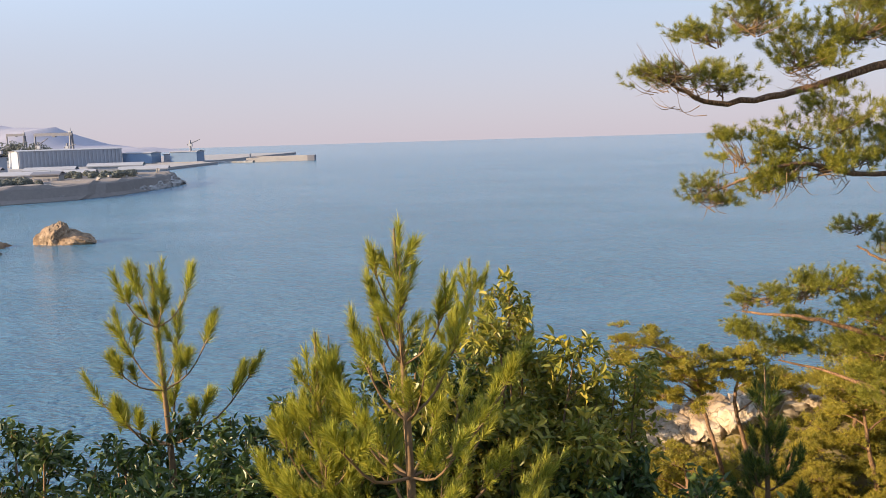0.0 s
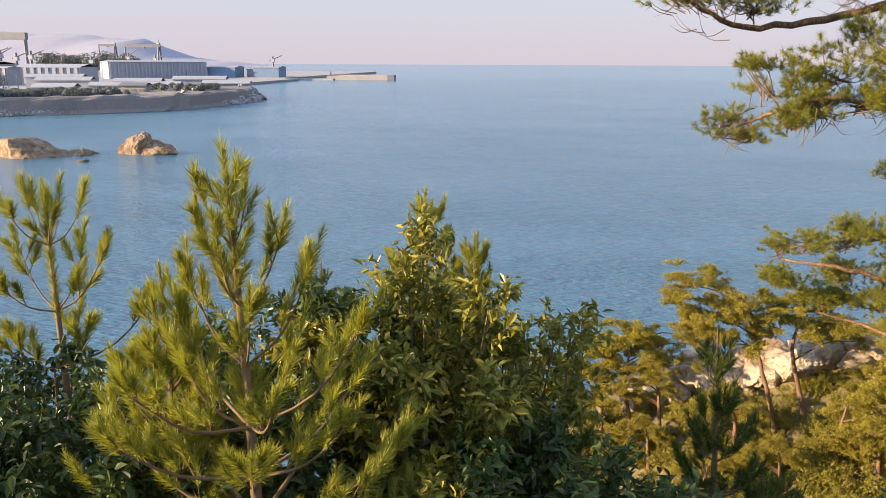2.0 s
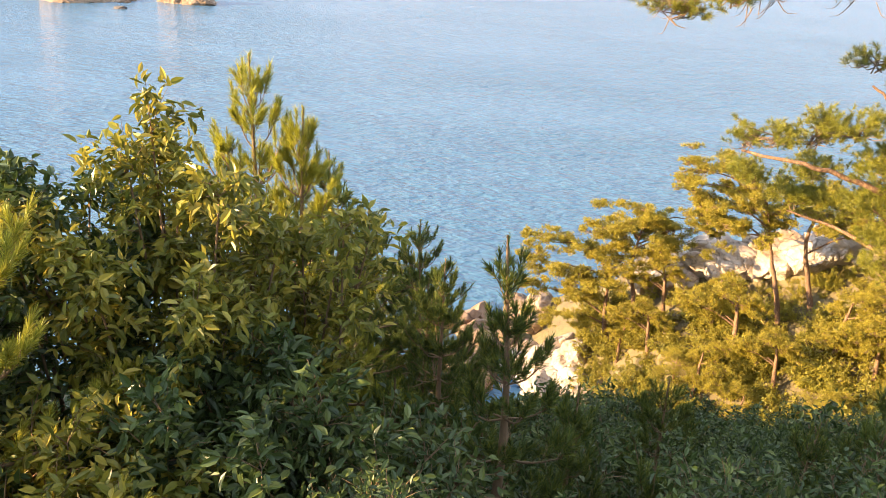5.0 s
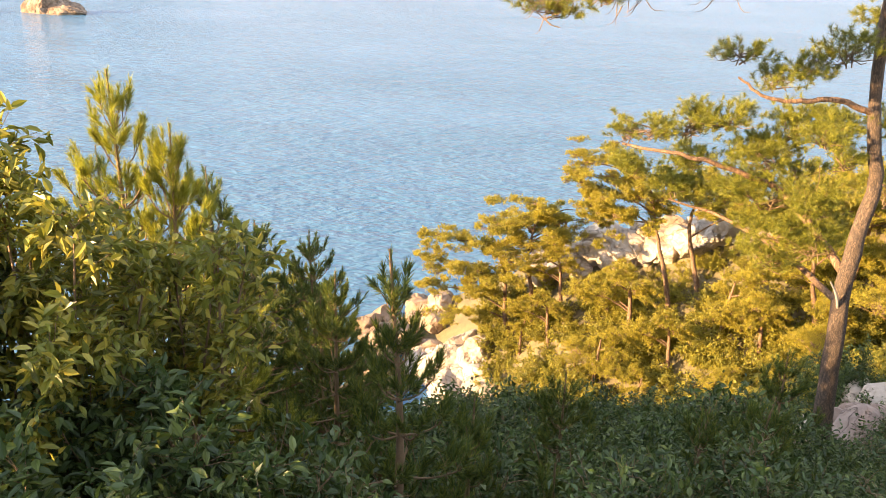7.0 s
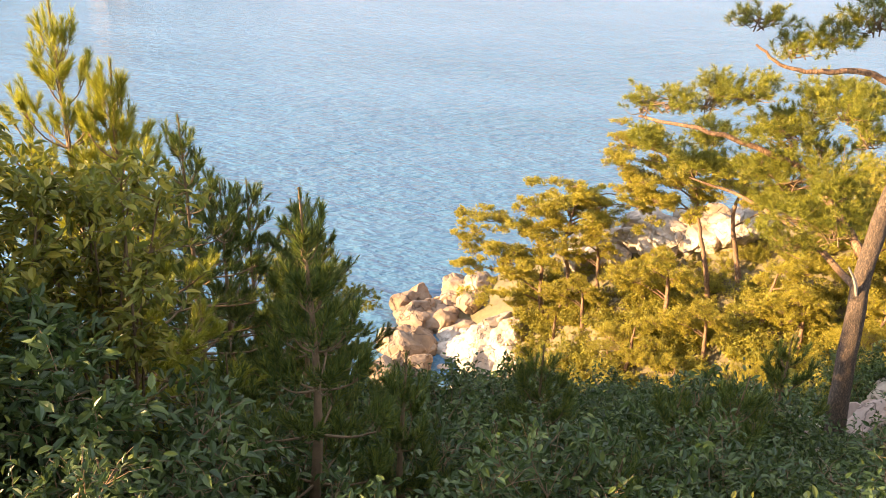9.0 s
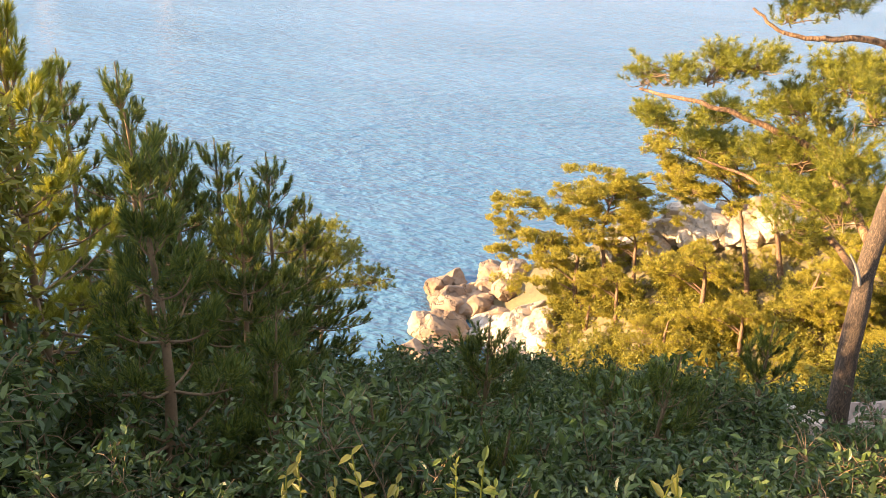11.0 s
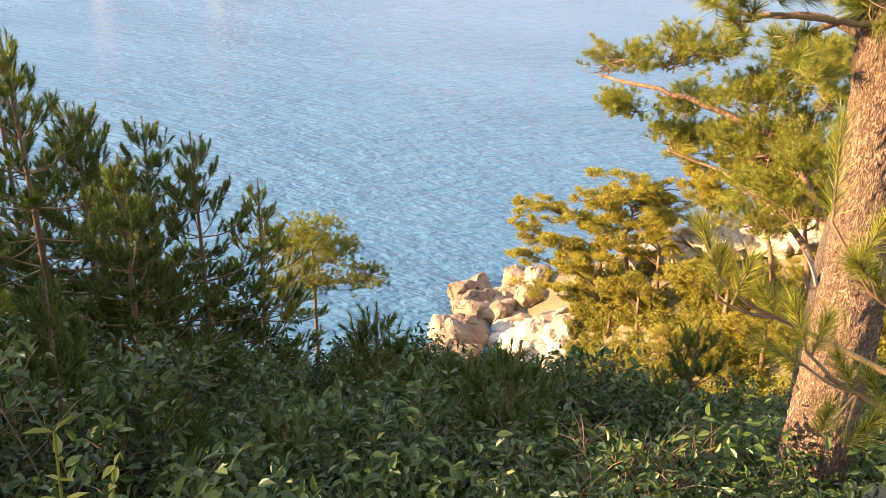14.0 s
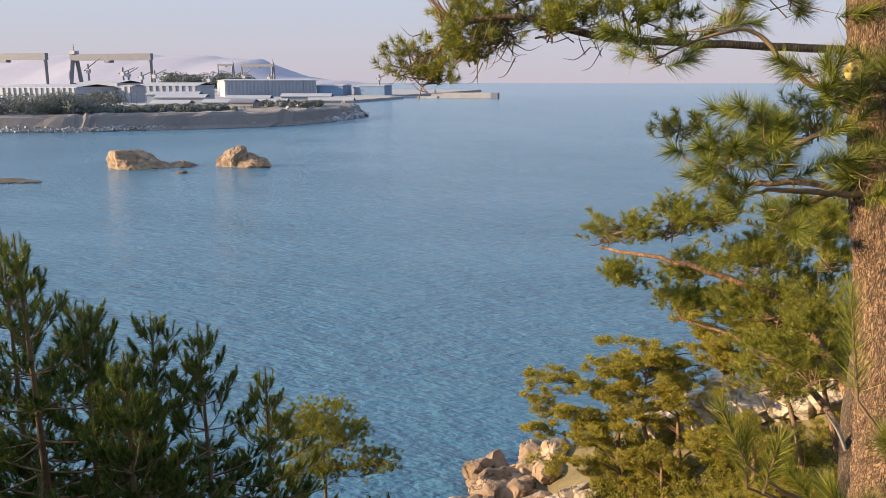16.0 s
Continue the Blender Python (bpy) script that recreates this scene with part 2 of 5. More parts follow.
M_SOIL = plain("soil_and_litter", (0.09, 0.07, 0.035), (0.19, 0.15, 0.07), 0.8, 0.95, relief=0.06)
M_SEA = water("sea_water")

# ---- mesh helpers ----
def mesh(name, verts, tris, mat, smooth=False):
    me = bpy.data.meshes.new(name)
    verts, tris = np.asarray(verts, np.float32).reshape(-1, 3), np.asarray(tris, np.int32)
    k = tris.shape[1]
    me.vertices.add(len(verts))
    me.vertices.foreach_set("co", verts.ravel())
    me.loops.add(tris.size)
    me.loops.foreach_set("vertex_index", tris.ravel())
    me.polygons.add(len(tris))
    me.polygons.foreach_set("loop_start", np.arange(0, tris.size, k, dtype=np.int32))
    me.update(calc_edges=True)
    me.polygons.foreach_set("use_smooth", np.full(len(tris), smooth, bool))
    me.materials.append(mat)
    return me


def part(name, me, parent, label=""):
    ob = new(name, me)
    ob.parent = parent
    return tagged(ob, label)


def thing(name, at, label, category, group="", kind=""):
    e = new(name)
    e.location = at
    return tagged(e, label, category, group, kind)


def unit(v):
    return v / np.maximum(np.linalg.norm(v, axis=-1, keepdims=True), 1e-9)


def spline(points, n):
    """n points along a smooth line through the given ones."""
    p = np.asarray(points, float)
    q = np.vstack([2 * p[0] - p[1], p, 2 * p[-1] - p[-2]])
    out = []
    for t in np.linspace(0, len(p) - 1 - 1e-6, n):
        i, f = int(t), t - int(t)
        a, b, c, d = q[i:i + 4]
        out.append(0.5 * (2 * b + (c - a) * f + (2 * a - 5 * b + 4 * c - d) * f ** 2 + (3 * b - a - 3 * c + d) * f ** 3))
    return np.array(out)


def tube(points, radii, sides=7, rough=0.0, rng=None):
    """Verts and quads of a tapered, slightly uneven tube along the points."""
    p = np.asarray(points, float)
    n = len(p)
    r = np.interp(np.linspace(0, 1, n), np.linspace(0, 1, len(radii)), radii)
    d = unit(np.gradient(p, axis=0))
    ref = np.where(np.abs(d[:, 2:3]) > 0.9, np.array([[1.0, 0, 0]]), np.array([[0, 0, 1.0]]))
    u = unit(np.cross(d, ref))
    w = np.cross(d, u)
    a = np.linspace(0, 2 * np.pi, sides, endpoint=False)
    rr = r[:, None] * (1 + (rough * (rng.random((n, sides)) - 0.5) if rough else 0))
    v = p[:, None] + rr[..., None] * (np.cos(a)[None, :, None] * u[:, None] + np.sin(a)[None, :, None] * w[:, None])
    i, j = np.meshgrid(np.arange(n - 1), np.arange(sides), indexing="ij")
    k = (j + 1) % sides
    f = np.stack([i * sides + j, i * sides + k, (i + 1) * sides + k, (i + 1) * sides + j], -1).reshape(-1, 4)
    return v.reshape(-1, 3), f


def joined(pieces):
    vs, fs, o = [], [], 0
    for v, f in pieces:
        vs.append(v)
        fs.append(f + o)
        o += len(v)
    return np.vstack(vs), np.vstack(fs)


def needle_brush(P, D, L, nl, n, w, rng, spread=58):
    """n needles on each shoot: from base P along D over length L, leaning outward, steeper towards the tip."""
    P, D = np.asarray(P, float), unit(np.asarray(D, float))
    S = len(P)
    L = np.broadcast_to(np.asarray(L, float), (S,))
    ref = np.where(np.abs(D[:, 2:3]) > 0.9, np.array([[1.0, 0, 0]]), np.array([[0, 0, 1.0]]))
    u = unit(np.cross(D, ref))
    v = np.cross(D, u)
    t = rng.random((S, n)) ** 0.8
    az = rng.random((S, n)) * 2 * np.pi
    a = np.radians(spread * (1.08 - 0.6 * t) + rng.normal(0, 9, (S, n)))
    side = np.cos(az)[..., None] * u[:, None] + np.sin(az)[..., None] * v[:, None]
    way = np.cos(a)[..., None] * D[:, None] + np.sin(a)[..., None] * side
    way[..., 2] -= 0.08 * rng.random((S, n))
    base = P[:, None] + D[:, None] * (L[:, None] * t)[..., None]
    ln = nl * (0.72 + 0.45 * rng.random((S, n)))
    tip = base + way * ln[..., None]
    wide = unit(np.cross(way, rng.normal(size=(S, n, 3)))) * (w / 2)
    verts = np.stack([base - wide, base + wide, tip], 2).reshape(-1, 3)
    return verts, np.arange(S * n * 3).reshape(-1, 3)


def leaf_set(P, D, N, length, width, rng, fine=False):
    """A folded, pointed leaf of four triangles at each P, along D, with its face towards N."""
    P, D = np.asarray(P, float), unit(np.asarray(D, float))
    S = unit(np.cross(D, N))
    U = np.cross(S, D)
    k = (0.65 + 0.6 * rng.random(len(P)))[:, None]
    ln, wd = length * k, width * k
    b, t = P, P + D * ln - U * ln * 0.18
    if fine:
        row = [b]
        for sd, at, w in ((1, 0.28, 0.42), (1, 0.62, 0.4), (0, 0, 0), (-1, 0.62, 0.4), (-1, 0.28, 0.42)):
            row.append(P + D * ln * at + S * wd * w * sd + U * (wd * 0.16 - ln * 0.14 * at ** 2) if sd else t)
        o = np.arange(len(P))[:, None, None] * 6
        return np.stack(row, 1).reshape(-1, 3), (np.array([[0, 3, 2], [0, 2, 1], [0, 4, 3], [0, 5, 4]])[None] + o).reshape(-1, 3)
    lft, rgt = P + D * ln * 0.42 + S * wd * 0.5 + U * wd * 0.2, P + D * ln * 0.42 - S * wd * 0.5 + U * wd * 0.2
    v = np.stack([b, lft, t, rgt], 1).reshape(-1, 3)
    o = np.arange(len(P))[:, None, None] * 4
    return v, (np.array([[0, 2, 1], [0, 3, 2]])[None] + o).reshape(-1, 3)


# ---- the lie of the land ----
SEA = -27.0
def soft_max(a, b, k):
    return np.logaddexp(a * k, b * k) / k


def ground(x, y):
    x, y = np.asarray(x, float), np.asarray(y, float)
    s = -0.5 * x + 0.87 * y - 1.0                       # away from the path, downhill
    a = 0.87 * x + 0.5 * y                              # along the path
    s = s - 0.9 * np.clip(-6 - x, 0, 14)                 # unseen rise added on the west side to shade the slope
    bench = np.interp(a, [-60, 0, 4, 4.4, 4.9, 6.2, 7.2, 12, 40], [1.5, 0.05, -0.08, -0.25, -0.4, -0.8, -1.12, -1.35, -2.4])
    slope = bench - 0.88 * np.logaddexp(0, (s - 0.3) * 2) / 2 + 0.2 * np.maximum(0, np.minimum(-2.5 - s, 60))
    ry = np.interp(x, [-8, -2, 5, 9, 19, 40, 90], [60, 58, 55, 52, 48, 44, 40])
    rz = np.interp(x, [-9, -4, -1, 2, 5, 9, 19, 40, 90], [-37, -29.5, -26.6, -24.6, -22.4, -19.0, -14.8, -8, 3])
    flank = np.interp(x, [0, 6, 14], [0.22, 0.36, 0.45])
    head = rz - flank * np.maximum(0, ry - y) - 1.1 * np.maximum(0, y - ry)
    z = soft_max(slope, head, 1.2)
    z = z + 0.25 * np.sin(x * 0.9 + 1.3 * np.sin(y * 0.5)) * np.cos(y * 0.8) * np.clip((s - 1) / 4, 0, 1)
    return np.maximum(z, -38)


gx = np.concatenate([[-900, -400, -200, -120, -80], np.arange(-60, 60, 0.75), [62, 70, 80, 95, 120, 200, 400, 900]])
gy = np.concatenate([[-900, -400, -200, -120, -80, -60], np.arange(-40, 75, 0.75), [78, 84, 95, 120]])
X, Y = np.meshgrid(gx, gy)
Z = ground(X, Y)
i, j = np.meshgrid(np.arange(len(gy) - 1), np.arange(len(gx) - 1), indexing="ij")
q = np.stack([i * len(gx) + j, i * len(gx) + j + 1, (i + 1) * len(gx) + j + 1, (i + 1) * len(gx) + j], -1).reshape(-1, 4)
tagged(new("ground", mesh("ground", np.stack([X, Y, Z], -1), q, M_SOIL, True)), "steep brown soil slope covered with leaf litter", "ground", kind="structure")

sx = np.array([-4995, -1500, -400, 0, 400, 1500, 4995.0])
X, Y = np.meshgrid(sx, sx)
i, j = np.meshgrid(np.arange(6), np.arange(6), indexing="ij")
q = np.stack([i * 7 + j, i * 7 + j + 1, (i + 1) * 7 + j + 1, (i + 1) * 7 + j], -1).reshape(-1, 4)
tagged(new("water", mesh("water", np.stack([X, Y, X * 0 + SEA], -1), q, M_SEA)), "calm blue sea with small wind ripples", "sea", kind="structure")

# ---- pines ----
def young_pine(at, height, seed, mat, reach=1.0, whorl=0.36, count=95, nl=0.095, w=0.0048, lean=(0, 0), bare=0.0,
               label="young pine with upright bottle-brush shoots", scatter=1.0, single=True, fill=1.0, rise=64):
    """A young pine: a straight leader with rings of rising branches, every shoot a brush of needles. at: the tip."""
    rng = np.random.default_rng(seed)
    tip = np.array(at, float)
    bx, by = tip[0] - lean[0], tip[1] - lean[1]
    bz = float(ground(bx, by)) - 0.05
    base = np.array([bx, by, max(bz, tip[2] - height)]) if height else np.array([bx, by, bz])
    base[2] = bz
    h = tip[2] - bz
    e = thing("young_pine", base, label, "pine tree")
    top = tip - base
    mid = top * 0.5 + rng.normal(0, 0.05, 3) * [1, 1, 0]
    line = spline([np.zeros(3), mid, top], 14)
    v, f = tube(line, [0.02 + 0.011 * h, 0.014 + 0.005 * h, 0.006], 8, 0.2, rng)
    part("trunk", mesh("trunk", v, f, M_TWIG, True), e)
    P, D, L, twigs, boughs = [], [], [], [], []
    stem = lambda z: np.array([np.interp(z, line[:, 2], line[:, 0]), np.interp(z, line[:, 2], line[:, 1]), z])
    P.append(stem(h - 0.46)); D.append((top - mid) / np.linalg.norm(top - mid)); L.append(0.43)
    for zz in np.arange(h - 1.1, h - 0.45, 0.16):
        P.append(stem(zz)); D.append(unit(top - mid)); L.append(0.2)
    z, k = h - 0.5, 0
    while z > max(bare * h, 0.15) and k < 16:
        nb = rng.integers(4, 7)
        a0 = rng.random() * 6.28
        for b in range(nb):
            az = a0 + b * 2 * np.pi / nb + rng.normal(0, 0.25)
            ln = min(0.24 + 0.13 * k, 1.1) * reach * rng.uniform(0.72, 1.2)
            el = np.radians(max(rise - 8.5 * k, 4) + rng.normal(0, 7))
            out = np.array([np.cos(az), np.sin(az), 0])
            p0 = stem(z)
            p2 = p0 + out * np.cos(el) * ln + [0, 0, np.sin(el) * ln + 0.1 * ln]
            p1 = p0 + out * np.cos(el) * ln * 0.55 + [0, 0, np.sin(el) * ln * 0.38]
            lb = spline([p0, p1, p2], 7)
            boughs.append((lb, 0.005 + 0.004 * ln + 0.0012 * k))
            dt = unit(lb[-1] - lb[-2] + [0, 0, 0.06])
            P.append(lb[-1] - dt * 0.06); D.append(dt); L.append(rng.uniform(0.2, 0.32))
            sd = np.cross(out, [0, 0, 1])
            for q in range(int(fill * ln / 0.085) + (2 if k else 0)):
                fq = rng.uniform(0.75, 1.0) if rng.random() < 0.5 else rng.uniform(0.25, 0.8)
                i5 = min(int(fq * 6), 5)
                pq = lb[i5] + (lb[i5 + 1] - lb[i5]) * (fq * 6 - i5)
                dq = unit(dt * 0.5 + out * 0.15 + sd * rng.uniform(0.2, 0.9) * (1 if q % 2 else -1) + [0, 0, rng.uniform(0.35, 1.1)])
                lq = rng.uniform(0.06, 0.16) * scatter
                twigs.append((np.array([pq, pq + dq * lq * 0.6, pq + dq * (lq + 0.02)]), 0.004))
                P.append(pq + dq * lq * 0.5); D.append(dq); L.append(rng.uniform(0.1, 0.2))
        z -= whorl * rng.uniform(0.8, 1.15)
        k += 1
    if single:
        for t, r in boughs:
            part("branch", mesh("branch", *tube(t, [r, r * 0.5], 5), M_TWIG, True), e)
    else:
        twigs += boughs
    v, f = joined([tube(t, [r, r * 0.5], 3) for t, r in twigs])
    tagged(part("twig_mass", mesh("twig_mass", v, f, M_TWIG, True), e), kind="stuff")
    v, f = needle_brush(P, D, L, nl, count, w, rng, 40)
    part("crown", mesh("crown", v, f, mat), e)
    return e


def pad_shoots(center, rx, ry, rz, n, rng, out):
    """Shoots over an uneven, flattened cushion of foliage, ends turned up; their twigs rise from inside it."""
    m = max(4, int(n / 14))
    a = rng.random(m) * 2 * np.pi
    r = np.sqrt(rng.random(m)) * (0.8 + 0.25 * np.sin(a * 3 + rng.random() * 6))
    hub = np.stack([np.cos(a) * r * rx, np.sin(a) * r * ry, rz * (1 - 0.8 * r ** 2) * rng.uniform(-0.35, 1.0, m)], 1)
    o = rng.normal(0, 1, (n, 3)) * [0.15, 0.15, 0.075] * (0.6 + 0.5 * rx)
    P = hub[rng.integers(0, m, n)] + o
    D = unit(np.stack([P[:, 0] / rx * 0.7 + rng.normal(0, 0.35, n), P[:, 1] / ry * 0.7 + rng.normal(0, 0.35, n), 0.7 + rng.normal(0, 0.35, n)], 1))
    return P + center, D


def bark_plates(p, depth):
    """How far the bark stands out at p: long raised plates with furrows between them."""
    q = Vector((p[0] * 26, p[1] * 26, p[2] * 11)) + 0.9 * noise.noise_vector(Vector(p) * 22)
    d = noise.voronoi(q)[0]
    edge = min(1.0, (d[1] - d[0]) * 3.2)
    return 1 + depth * (edge - 0.6) + depth * 0.5 * noise.noise(Vector(p) * 60)


def old_pine(at, trunk, limbs, pads, seed, radii, mat=None, nl=0.1, count=40, w=0.004, density=130, label="", barkm=None, trunk_sides=14, group="", dead=(), grow=1.0, bare=(), twig=1.0, plates=0.0, least=12):
    """An old pine. trunk: world points; limbs: lists of world points with a first radius; pads: centre, half widths and height of foliage cushions."""
    rng = np.random.default_rng(seed)
    base = np.array(at, float)
    e = thing("pine_tree", base, label, "pine tree", group)
    if plates:
        line = spline(np.array(trunk) - base, 240)
        v, f = tube(line, radii, trunk_sides, 0.02, rng)
        axis = np.repeat(line, trunk_sides, 0)
        v = axis + (v - axis) * np.array([[bark_plates(p, plates)] for p in v])
    else:
        line = spline(np.array(trunk) - base, 26)
        line[1:-1] += rng.normal(0, radii[0] * 0.06, (24, 3))
        v, f = tube(line, radii, trunk_sides, 0.14, rng)
    part("trunk", mesh("trunk", v, f, barkm or M_BARK, True), e)
    for pts, r in limbs:
        lb = spline(np.array(pts) - base, 5 * len(pts))
        lb[1:-1] += rng.normal(0, 0.16 * r, (len(lb) - 2, 3))
        v, f = tube(lb, [r, r * 0.7, r * 0.3], 9, 0.1, rng)
        part("limb", mesh("limb", v, f, M_TWIG if plates else M_BARKO, True), e)
    for pts, r in dead:
        lb = spline(np.array(pts) - base, 8)
        v, f = tube(lb, [r, r * 0.35], 7, 0.3, rng)
        part("dead_limb", mesh("dead_limb", v, f, M_DEAD, True), e, "bare grey broken dead limb")
    P, D, twigs = [], [], []
    for c, rx, ry, rz in pads:
        c, rx, ry, rz = np.array(c) - base, rx * grow, ry * grow, rz * grow
        n = int(density * rx * ry * 3.14)
        p, d = pad_shoots(c, rx, ry, rz, max(n, least), rng, None)
        P.append(p); D.append(d)
        hub = c - [0, 0, rz * 0.35]
        for q in rng.choice(len(p), min(len(p), 14 + int(10 * rx)), replace=False):
            m = (hub + p[q]) / 2 + [0, 0, -0.08 * rz] + rng.normal(0, 0.05 * twig, 3)
            twigs.append((spline([hub + rng.normal(0, 0.06 * twig, 3), m, p[q]], 6), (0.008 + 0.006 * rx) * twig))
    for c, way, n, ln in bare:
        for _ in range(n):
            p = np.array(c) - base + rng.normal(0, 0.16, 3)
            d = unit(np.array(way) + rng.normal(0, 0.45, 3))
            twigs.append((spline([p, p + d * ln * 0.5 + [0, 0, -0.03], p + d * ln + [0, 0, 0.08]], 6), 0.007))
    v, f = joined([tube(t, [r, r * 0.6, r * 0.15], 4) for t, r in twigs])
    tagged(part("twig_mass", mesh("twig_mass", v, f, M_TWIG, True), e), kind="stuff")
    P, D = np.vstack(P), np.vstack(D)
    v, f = needle_brush(P - D * 0.05, D, rng.uniform(0.06, 0.14, len(P)), nl, count, w, rng, 66)
    part("crown", mesh("crown", v, f, mat or M_OLD), e)
    return e


# ---- shrubs ----
def shrub(at, height, radius, seed, mat, leaves=1800, length=0.07, width=0.035, label="", stems=9, name="shrub", droop=0.25, low=3, fine=False):
    rng = np.random.default_rng(seed)
    e = thing(name, at, label, "shrub")
    twigs, P, D = [], [], []
    for _ in range(stems):
        az, out = rng.random() * 6.28, radius * np.sqrt(rng.random())
        top = np.array([np.cos(az) * out, np.sin(az) * out, height * (1 - (0.4 if low < 6 else 0.16) * (out / radius) ** 2) * rng.uniform(0.72 if low < 6 else 0.88, 1.05)])
        line = spline([[0, 0, -0.1], top * [0.4, 0.4, 0.5] + rng.normal(0, 0.06, 3), top], 10)
        twigs.append((line, 0.006 + 0.004 * height))
        n = leaves // (stems * 16)
        for q in range(16):
            p = line[9] if q < 2 else line[rng.integers(low, 10)]
            dr = unit(rng.normal(0, 1, 3) * [1, 1, 0.5] + [np.cos(az) * 0.5, np.sin(az) * 0.5, 0.6 + (1.2 if q < 2 else 0)])
            tip = p + dr * rng.uniform(0.2, 0.5) * (0.35 + 0.4 * radius)
            twigs.append((np.array([p, (p + tip) / 2 + [0, 0, 0.03], tip]), 0.004))
            t = rng.random(n) ** 0.6
            dd = unit(dr * 0.5 + rng.normal(0, 0.75, (n, 3)) + [0, 0, -droop])
            P.append(p + (tip - p) * t[:, None] + rng.normal(0, 0.035, (n, 3)) * (0.5 + radius * 0.5)); D.append(dd)
    v, f = joined([tube(t, [r, r * 0.4], 3) for t, r in twigs])
    tagged(part("twig_mass", mesh("twig_mass", v, f, M_TWIG, True), e), kind="stuff")
    P, D = np.vstack(P), np.vstack(D)
    N = unit(np.array([0, 0, 1.0]) + rng.normal(0, 0.45, P.shape))
    v, f = leaf_set(P, D, N, length, width, rng, fine)
    part("foliage", mesh("foliage", v, f, mat), e)
    return e


def place(ob, x, y, rz, s, sink=0.05):
    return copy_thing(ob, Matrix.LocRotScale((x, y, float(ground(x, y)) - sink), Euler((0, 0, rz)), (s, s, s)))


# ---- rocks ----
def boulder(name, at, size, seed, mat, label, category="rock", facets=0.5, sub=4, blocky=0.6, group="", kind=""):
    """A weathered rock: a blocky body, split by joints, with rough faces."""
    rng = np.random.default_rng(seed)
    bm = bmesh.new()
    bmesh.ops.create_icosphere(bm, subdivisions=sub, radius=1)
    planes = [(unit(rng.normal(0, 1, 3) * [1, 1, 0.7]), rng.uniform(0.55, 0.85)) for _ in range(int(11 * blocky + 4))]
    o = Vector(rng.random(3) * 50)
    for vt in bm.verts:
        c = np.array(vt.co)
        for nrm, d in planes:
            k = c @ nrm - d
            if k > 0:
                c = c - nrm * k * 0.92
        c = c * (1 + facets * 0.22 * noise.noise(Vector(c * 1.6) + o) + facets * 0.12 * noise.noise(Vector(c * 4.5) + o) + facets * 0.07 * noise.noise(Vector(c * 11) + o))
        vt.co = Vector(c * np.array(size) * 0.62)
    me = bpy.data.meshes.new(name)
    bm.to_mesh(me)
    bm.free()
    me.materials.append(mat)
    ob = new(name, me)
    ob.location = at
    return tagged(ob, label, category, group, kind)

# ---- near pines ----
young_pine((-0.27, 4.70, 1.04), 3.6, 11, M_SUNLIT, 1.1, 0.33, 140, 0.092, 0.005, fill=0.95, lean=(-0.1, 0.05), label="sunlit young pine with yellow-green upright shoots")
young_pine((-0.82, 5.0, 0.36), 3, 12, M_SUNLIT, 0.7, 0.33, 140, 0.092, 0.005, fill=0.95, label="sunlit young pine with yellow-green upright shoots")
young_pine((-2.35, 6.3, 0.62), 4.5, 13, M_SUNLIT, 1.35, 0.5, 200, 0.11, 0.0058, rise=46, lean=(-0.1, 0), bare=0.7, fill=0.35, label="slender young pine with sparse forked shoots")
young_pine((0.18, 8.65, 0.24), 5, 14, M_SUNLIT, 0.9, 0.34, 150, 0.09, fill=0.9, label="young pine with pale candle shoots above a shrub")
young_pine((0.72, 8.5, -0.15), 5, 15, M_SUNLIT, 0.8, 0.34, 150, 0.09, fill=0.9, label="young pine with pale candle shoots above a shrub")
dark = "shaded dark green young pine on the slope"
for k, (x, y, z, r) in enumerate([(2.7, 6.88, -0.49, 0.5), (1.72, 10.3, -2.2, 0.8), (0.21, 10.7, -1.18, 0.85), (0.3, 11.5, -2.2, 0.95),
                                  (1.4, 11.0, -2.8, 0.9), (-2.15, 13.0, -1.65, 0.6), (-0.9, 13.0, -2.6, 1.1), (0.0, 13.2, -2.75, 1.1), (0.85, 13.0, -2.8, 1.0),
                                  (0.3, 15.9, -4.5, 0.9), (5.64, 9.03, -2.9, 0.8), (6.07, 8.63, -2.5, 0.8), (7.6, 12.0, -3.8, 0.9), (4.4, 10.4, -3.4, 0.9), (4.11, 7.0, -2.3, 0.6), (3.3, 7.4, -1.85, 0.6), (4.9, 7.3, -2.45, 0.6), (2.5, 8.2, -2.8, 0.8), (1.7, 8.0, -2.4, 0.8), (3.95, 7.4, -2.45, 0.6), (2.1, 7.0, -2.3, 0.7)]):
    # The pine past y 15 takes lighter needles in place of sunlight.
    young_pine((x, y, z), 5, 30 + k, M_OLD if y > 15 else M_SHADED, r, 0.36, 75, 0.088, 0.0078, rise=48, fill=1.25, label=dark)


